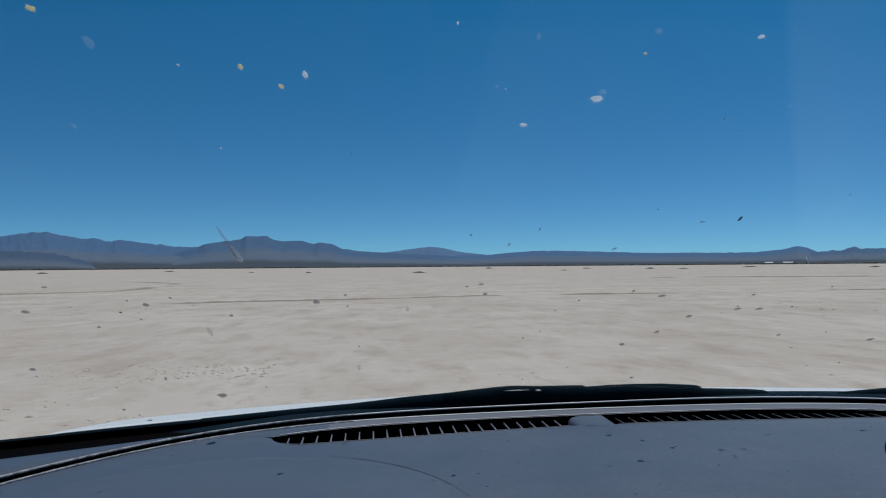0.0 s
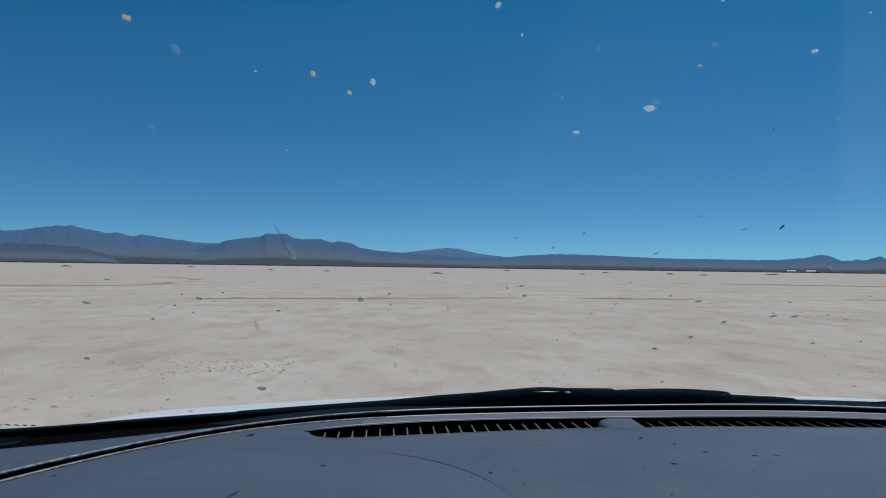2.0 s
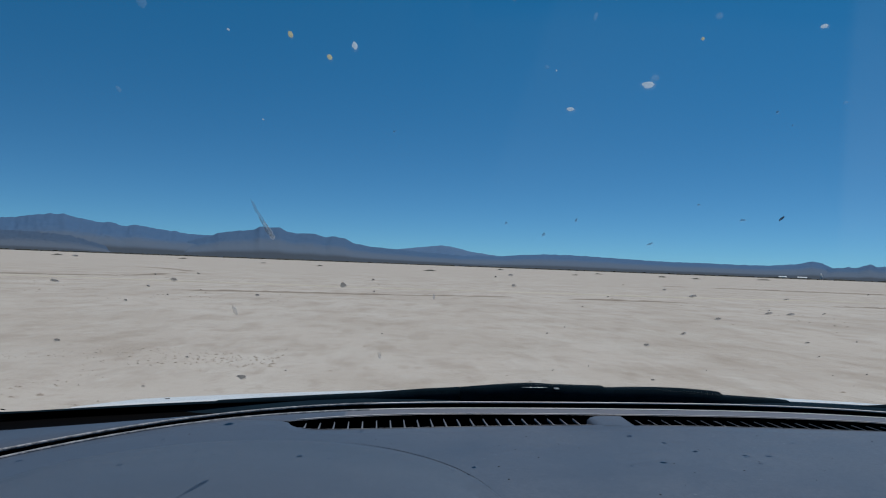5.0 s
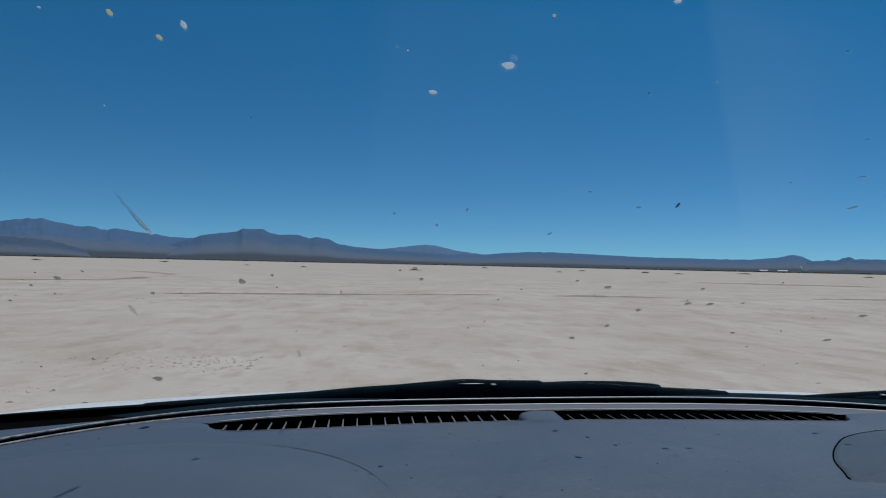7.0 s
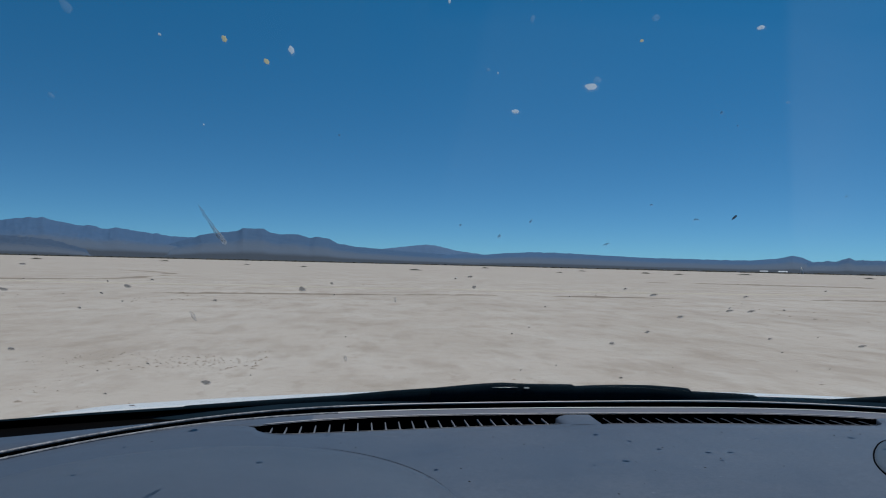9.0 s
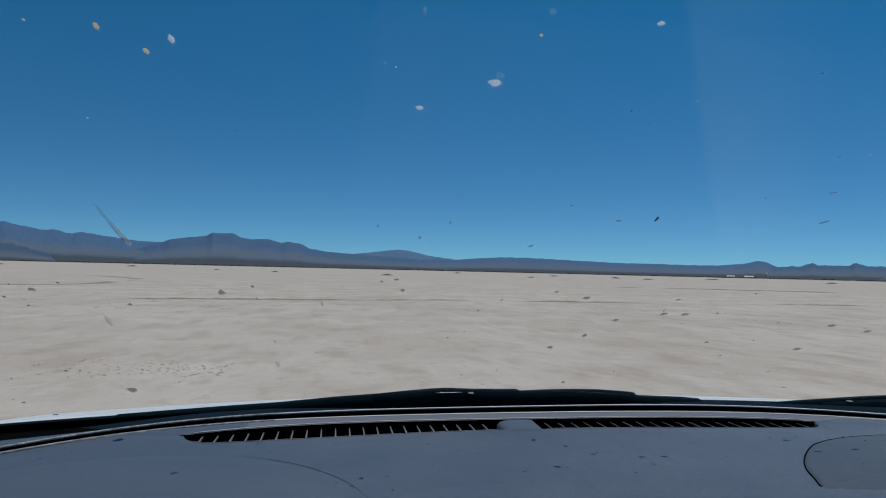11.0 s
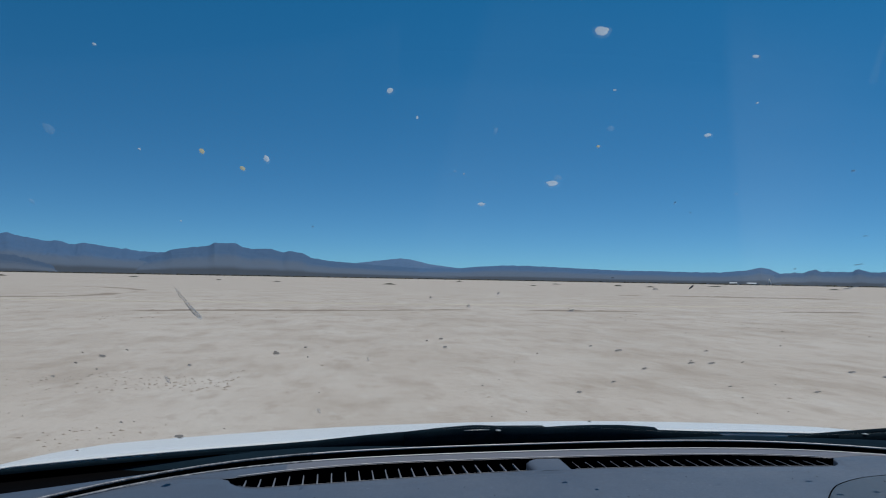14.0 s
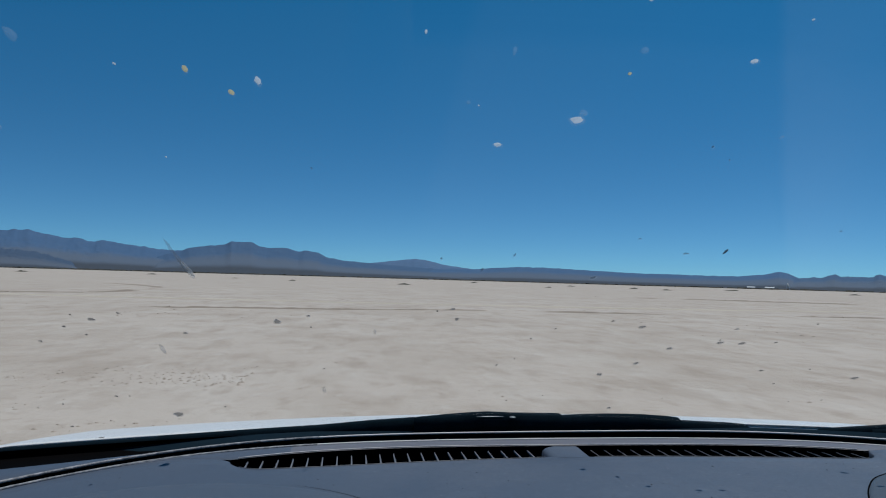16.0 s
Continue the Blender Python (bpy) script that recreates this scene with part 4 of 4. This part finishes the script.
for k, (x, z, a, b, turn) in enumerate(DARK + SLANTED):
    thin = b > 6.9
    splat(x, z, a * 0.00105, b * 0.00105, turn, M_SPLAT_RIM if thin and a < 3 else M_SPLAT_DARK, 360 + k, "", M_SPLAT_RIM, 0.84)
for k, (x, z, a, b, turn) in enumerate(AGAINST_SKY):
    splat(x, z, a * 0.001, b * 0.001, turn, M_SPLAT_HAZE if k else M_SPLAT_DIM, 420 + k, "", M_SPLAT_FAINT if k else M_SPLAT_DIM, 0.7)

# tiny dry specks over the lower glass
speck = random.Random(77)
for k in range(26):
    splat(speck.uniform(-0.75, 0.58), speck.uniform(1.07, 1.24), speck.uniform(0.7, 1.3) * 0.001, speck.uniform(1.0, 2.0) * 0.001, speck.uniform(-40, 40), M_SPLAT_DARK, 500 + k)


def smear(aside, u0, u1, wide, seed, mat, label):
    """A strand of a long washed streak, thin above, broader and ragged below."""
    rows = []
    for k in range(25):
        u = u0 + (u1 - u0) * k / 24
        x, z = -0.5065 + 0.0107 * u + aside * u + 0.0007 * noise.noise((u * 6, seed, 0)), 1.3035 - 0.0345 * u
        ends = smooth_step((u - u0) / 0.15 + 0.1) * smooth_step((u1 - u) / 0.10 + 0.1)
        w = wide * (0.25 + 0.75 * u ** 0.8) * ends
        left, right = w * (1 + 0.7 * noise.noise((u * 17, seed, 3))), w * (1 + 0.7 * noise.noise((u * 17, seed, 8)))
        rows.append([at(x + d, glass_y(x + d, z) + 0.003 + 0.0005 * h, z) for d, h in ((-left, 0), (-0.3 * left, 1), (0.4 * right, 1), (right, 0))])
    part("smear", sheet(rows), mat, screen, label)


smear(0.0, 0.0, 0.96, 0.0030, 1, M_SMEAR, "long washed streak")
smear(-0.0022, 0.42, 0.90, 0.0011, 4, M_SMEAR, "side strand of the streak")
smear(0.0018, 0.50, 1.0, 0.0021, 7, M_SMEAR_PALE, "paler strand of the streak")
smear(-0.0006, 0.80, 1.04, 0.0020, 9, M_SMEAR_PALE, "paler foot of the streak")


def reflection_material(name, most):
    """Painted cabin reflection: clear glass with a trace of pale veil that catches the sun."""
    m = bpy.data.materials.new(name)
    m.use_nodes = True
    n, l = m.node_tree.nodes, m.node_tree.links
    n.remove(n["Principled BSDF"])
    clear, dusty, mixer, share, streak, geo, gain = (n.new("ShaderNode" + k) for k in ("BsdfTransparent", "BsdfTranslucent", "MixShader", "Attribute", "TexNoise", "NewGeometry", "Math"))
    # pale veil that stands in for the reflected light
    dusty.inputs["Color"].default_value = (0.82, 0.86, 0.90, 1)
    share.attribute_name = "film"
    streak.inputs["Scale"].default_value, streak.inputs["Detail"].default_value = 14, 5
    l.new(geo.outputs["Position"], streak.inputs["Vector"])
    gain.operation = "MULTIPLY"
    part_of = n.new("ShaderNodeMapRange")
    for key, v in (("From Min", 0.3), ("From Max", 0.7), ("To Min", 0.6 * most), ("To Max", most)):
        part_of.inputs[key].default_value = v
    l.new(streak.outputs["Fac"], part_of.inputs["Value"])
    l.new(part_of.outputs[0], gain.inputs[0])
    l.new(share.outputs["Fac"], gain.inputs[1])
    l.new(gain.outputs[0], mixer.inputs[0])
    l.new(clear.outputs[0], mixer.inputs[1])
    l.new(dusty.outputs[0], mixer.inputs[2])
    l.new(mixer.outputs[0], n["Material Output"].inputs["Surface"])
    return m


def pane_reflection(edge, reach, z_low, z_high, most):
    """A faint painted reflection with one crisp upright edge, thinning away from it."""
    rows, shares = [], []
    for i, z in enumerate(spread(z_low, z_high, 24)):
        row = []
        for u in [0.0, 0.004, 0.010, 0.018] + spread(0.03, reach, 14):
            x = edge(z) + u
            row.append(at(x, glass_y(x, z) + 0.0045, z))
            fade = smooth_step(u / 0.012) * (1 - smooth_step((u - 0.02) / (reach - 0.02)))
            shares.append(fade * smooth_step(i / 6) * smooth_step((23 - i) / 4))
        rows.append(row)
    ob = part("pane_reflection", sheet(rows), reflection_material("pane_reflection", most), screen, "faint painted reflection in the glass")
    held = ob.data.attributes.new("film", "FLOAT", "POINT")
    for item, v in zip(held.data, shares):
        item.value = v
    ob.visible_shadow = False


pane_reflection(lambda z: 0.020 + 1.25 * (1.367 - z), 0.15, 1.25, 1.50, 0.025)
pane_reflection(lambda z: -0.285 + 0.10 * (z - 1.37), 0.22, 1.30, 1.50, 0.008)

# unreadable printed marks in the corner of the glass, as plain bars
for k in range(5):
    x, z = -0.994 + 0.0075 * k, 1.009 - 0.0026 * k
    rows = [[at(x + w, glass_y(x + w, z + h) + 0.003, z + h) for w in (0, 0.0045)] for h in (0, 0.004)]
    part("printed_bar", sheet(rows), M_BLACK, screen, smooth=False)

# black border along the foot of the glass
rows = [[at(x, glass_y(x, z) + 0.002, z) for z in (0.972, 0.978, 0.988)] for x in spread(-1.08, 1.08, 60)]
part("glass_border", sheet(rows), M_BLACK, screen, "black printed border")
# cowl below the wipers, outside
rows = []
for x in spread(-1.15, 1.15, 64):
    bow = -0.16 * x * x
    top = 0.9935 + 0.0065 * smooth_step(x / 0.3) - 0.0255 * max(0.0, -x - 0.30) - 0.03 * max(0.0, -x - 0.55)
    low = [(1.245, 0.95), (1.262, top - 0.025), (1.29, top - 0.004), (1.32, top), (1.35, top - 0.006), (1.40, top - 0.05)]
    rows.append([at(x, p[0] + bow, p[1]) for p in low])
part("cowl", sheet(rows), M_COWL, car, "black plastic cowl below the windscreen")


def blade_bar(tops, deep, tall):
    """A flat bar whose upper edge follows the points, rounded at the top."""
    rows = []
    for x, y, z in tops:
        rows.append([at(x, y - deep, z - tall), at(x, y - deep, z - 0.004), at(x, y - deep * 0.4, z - 0.0006), at(x, y + deep * 0.4, z), at(x, y + deep, z - 0.004), at(x, y + deep, z - tall)])
    bm = sheet(rows, closed=True)
    bm.verts.ensure_lookup_table()
    n_ = len(bm.verts)
    bm.faces.new([bm.verts[k] for k in range(6)])
    bm.faces.new([bm.verts[n_ - 1 - k] for k in range(6)])
    return bm


def wiper(blade, arm, pivot, glint_at, glint_mat):
    """A parked wiper: rubber blade, stout arm, its pivot cap and a painted glint."""
    w = new("wiper")
    w.parent = car
    tagged(w, "black parked windscreen wiper")
    part("wiper_blade", blade_bar(blade, 0.007, 0.034), M_BLADE, w)
    part("wiper_arm", blade_bar(arm, 0.010, 0.034), M_BLADE, w)
    part("pivot_cap", tube([at(pivot[0], pivot[1], pivot[2] - 0.05), at(pivot[0], pivot[1], pivot[2] - 0.018), at(pivot[0], pivot[1], pivot[2] - 0.012)], [0.014, 0.014, 0.009], 12), M_BLADE, w)
    # small pale block painted in for the glint on the blade
    part("clip_glint", box(at(glint_at[0] - 0.005, glint_at[1] - 0.004, glint_at[2] - 0.0010), at(glint_at[0] + 0.005, glint_at[1] + 0.006, glint_at[2] + 0.0006), 0.0006), glint_mat, w)


wiper([(-1.15, 1.285, 0.9490), (-1.02, 1.29, 0.9555), (-0.92, 1.295, 0.9625), (-0.82, 1.30, 0.9695), (-0.72, 1.30, 0.9762), (-0.690, 1.30, 0.9782), (-0.684, 1.30, 0.9805), (-0.60, 1.30, 0.9870), (-0.50, 1.30, 0.9943), (-0.40, 1.30, 1.0010), (-0.30, 1.30, 1.0105), (-0.22, 1.30, 1.0160)],
      [(-0.23, 1.30, 1.0148), (-0.165, 1.30, 1.0213), (-0.12, 1.30, 1.0250), (-0.090, 1.30, 1.0264), (-0.045, 1.30, 1.0246), (0.049, 1.30, 1.0238), (0.056, 1.30, 1.0206), (0.105, 1.30, 1.0228), (0.155, 1.30, 1.0236), (0.213, 1.30, 1.0228), (0.272, 1.30, 1.0190), (0.290, 1.30, 1.0168), (0.2945, 1.30, 1.0116), (0.345, 1.30, 1.0093), (0.394, 1.30, 1.0072), (0.430, 1.30, 1.0040), (0.437, 1.30, 1.0005)], (0.42, 1.33, 0.988), (-0.045, 1.284, 1.0196), M_GLINT)
wiper([(0.59, 1.30, 0.9955), (0.642, 1.30, 0.9990), (0.70, 1.30, 1.0022), (0.76, 1.30, 1.0055), (0.83, 1.30, 1.0085), (0.95, 1.295, 1.012), (1.06, 1.285, 1.013)],
      [(0.70, 1.29, 0.9962), (0.80, 1.29, 1.0015), (0.95, 1.285, 1.005), (1.08, 1.28, 1.006)], (1.02, 1.30, 0.995), (0.755, 1.282, 1.0010), M_GLINT)

# long thin glint on the wiper, added as a pale tube
part("blade_glint", tube([at(x, 1.288, 1.0195 + 0.0006 * (x + 0.11) / 0.05) for x in spread(-0.112, -0.062, 6)], [0.0003, 0.0005, 0.0006, 0.0006, 0.0005, 0.0003], 6), M_GLINT, car, "glint painted below the wiper arm")

# dark trim closing the corners between dash and pillar
for s in (-1, 1):
    rows = [[at(s * x, y, z) for x, z in ((0.955, 0.955), (0.99, 0.958), (1.08, 0.960), (1.20, 0.962), (1.22, 0.90))] for y in spread(0.45, 1.20, 12)]
    part("corner_trim", slab(rows, (0, 0, -0.006)), M_BLACK, car, "black corner trim")

# ---- bodywork ----
rows = []
for y in spread(1.46, 2.95, 18):
    u = (y - 1.46) / 1.49
    row = []
    for x in spread(-1.17, 1.17, 35):
        d = y - 1.46
        z = 0.975 - 0.016 * (x - 0.4) ** 2 - 0.125 * d - 0.08 * d * d - 0.15 * max(0.0, abs(x) - 1.0)
        row.append(at(x, y - 0.10 * x * x * (0.6 + 0.4 * (1 - u)), z))
    rows.append(row)
bonnet = part("bonnet", slab(rows, (0, 0, -0.012)), M_BONNET, car, "glossy pale bonnet")
# sun highlight on the bonnet's rolled edge, painted with the whiter body colour
part("edge_highlight", tube([p + Vector((0, 0, 0.0004)) for p in rows[0]], [0.0018] * len(rows[0]), 8), M_WHITE, bonnet, "rolled rear edge with painted highlight")
part("nose", box((-0.92, 2.30, 0.28), (0.92, 2.46, 0.66), 0.05), M_WHITE, car)
for s in (-1, 1):
    rows = [[at(s * 1.16, y, 0.85 - 0.14 * u - 0.18 * u * u), at(s * 1.20, y, 0.78 - 0.1 * u - 0.2 * u * u), at(s * 1.21, y, 0.35)] for u, y in ((k / 10, 1.30 + 1.6 * k / 10) for k in range(11))]
    part("fender", slab(rows, (-s * 0.01, 0, 0)), M_BONNET, car)
    rows = [[at(s * (screen_half(z) + d), glass_y(screen_half(z), z) + e, z) for d, e in ((0.02, 0.01), (0.05, 0.03), (0.10, 0.0), (0.08, -0.05), (0.03, -0.03))] for z in spread(0.96, 1.67, 8)]
    part("windscreen_pillar", sheet(rows, closed=True), M_TRIM, car)
    part("door", box((min(s * 0.90, s * 0.98), -1.05, 0.35), (max(s * 0.90, s * 0.98), 0.70, 1.06), 0.02), M_WHITE, car)
    part("middle_pillar", box((min(s * 0.76, s * 0.86), -0.75, 1.0), (max(s * 0.76, s * 0.86), -0.60, 1.58), 0.02), M_TRIM, car)
    part("rear_side", box((min(s * 0.88, s * 0.97), -2.35, 0.35), (max(s * 0.88, s * 0.97), -1.06, 1.12), 0.02), M_WHITE, car)
    part("rear_pillar", box((min(s * 0.70, s * 0.84), -2.30, 1.1), (max(s * 0.70, s * 0.84), -2.05, 1.58), 0.02), M_TRIM, car)
rows = [[(x, y, 1.60 - 0.05 * (x / 0.75) ** 2 - 0.03 * ((y + 1) / 1.2) ** 2) for x in spread(-0.80, 0.80, 9)] for y in spread(0.16, -2.30, 10)]
part("roof", slab(rows, (0, 0, 0.03)), M_WHITE, car)
rows = [[(p[0], p[1], p[2] - 0.004) for p in row] for row in rows]
part("headliner", slab(rows, (0, 0, -0.015)), M_TRIM, car)
part("floor_pan", box((-0.92, -2.3, 0.28), (0.92, 1.3, 0.34), 0.01), M_RUBBER, car)
part("firewall", box((-0.92, 0.98, 0.34), (0.92, 1.02, 0.98), 0.01), M_BLACK, car)
part("tailgate", box((-0.88, -2.42, 0.35), (0.88, -2.32, 1.12), 0.03), M_WHITE, car)
for sx in (-0.85, 0.85):
    for y in (1.62, -1.45):
        wheel = new("wheel")
        wheel.parent = car
        wheel.matrix_basis = pose(sx, y, 0.33)
        for nm, r0, r1, w, mat in (("tyre", 0.21, 0.335, 0.11, M_TYRE), ("rim", 0.03, 0.215, 0.08, M_RIM)):
            prof = [(r0, -w), (r1 - 0.03, -w), (r1, -w + 0.03), (r1, w - 0.03), (r1 - 0.03, w), (r0, w)]
            part(nm, sheet([[(h, r * math.cos(t), r * math.sin(t)) for r, h in prof] for t in (2 * math.pi * k / 28 for k in range(29))], closed=True), mat, wheel)

# steering wheel
sw = new("steering_wheel")
sw.parent = car
tagged(sw, "black steering wheel below the instrument hood")
centre, tilt = Vector((-0.37, 0.30, 0.73)), radians(65)
ring = [2 * math.pi * k / 40 for k in range(41)]
part("rim", tube([centre + Vector((0.185 * math.cos(t), 0.185 * math.sin(t) * math.cos(tilt), 0.185 * math.sin(t) * math.sin(tilt))) for t in ring], [0.015] * 41, 10), M_RUBBER, sw)
part("hub", tube([centre + Vector((0, 0.00, 0.0)), centre + Vector((0, 0.04, -0.02)), centre + Vector((0, 0.24, -0.10))], [0.07, 0.06, 0.03], 14), M_RUBBER, sw)
for t in (0.0, math.pi, 1.5 * math.pi):
    q = centre + Vector((0.18 * math.cos(t), 0.18 * math.sin(t) * math.cos(tilt), 0.18 * math.sin(t) * math.sin(tilt)))
    part("spoke", tube([centre + Vector((0, 0.01, 0)), q], [0.022, 0.014], 8, 0.5), M_RUBBER, sw)
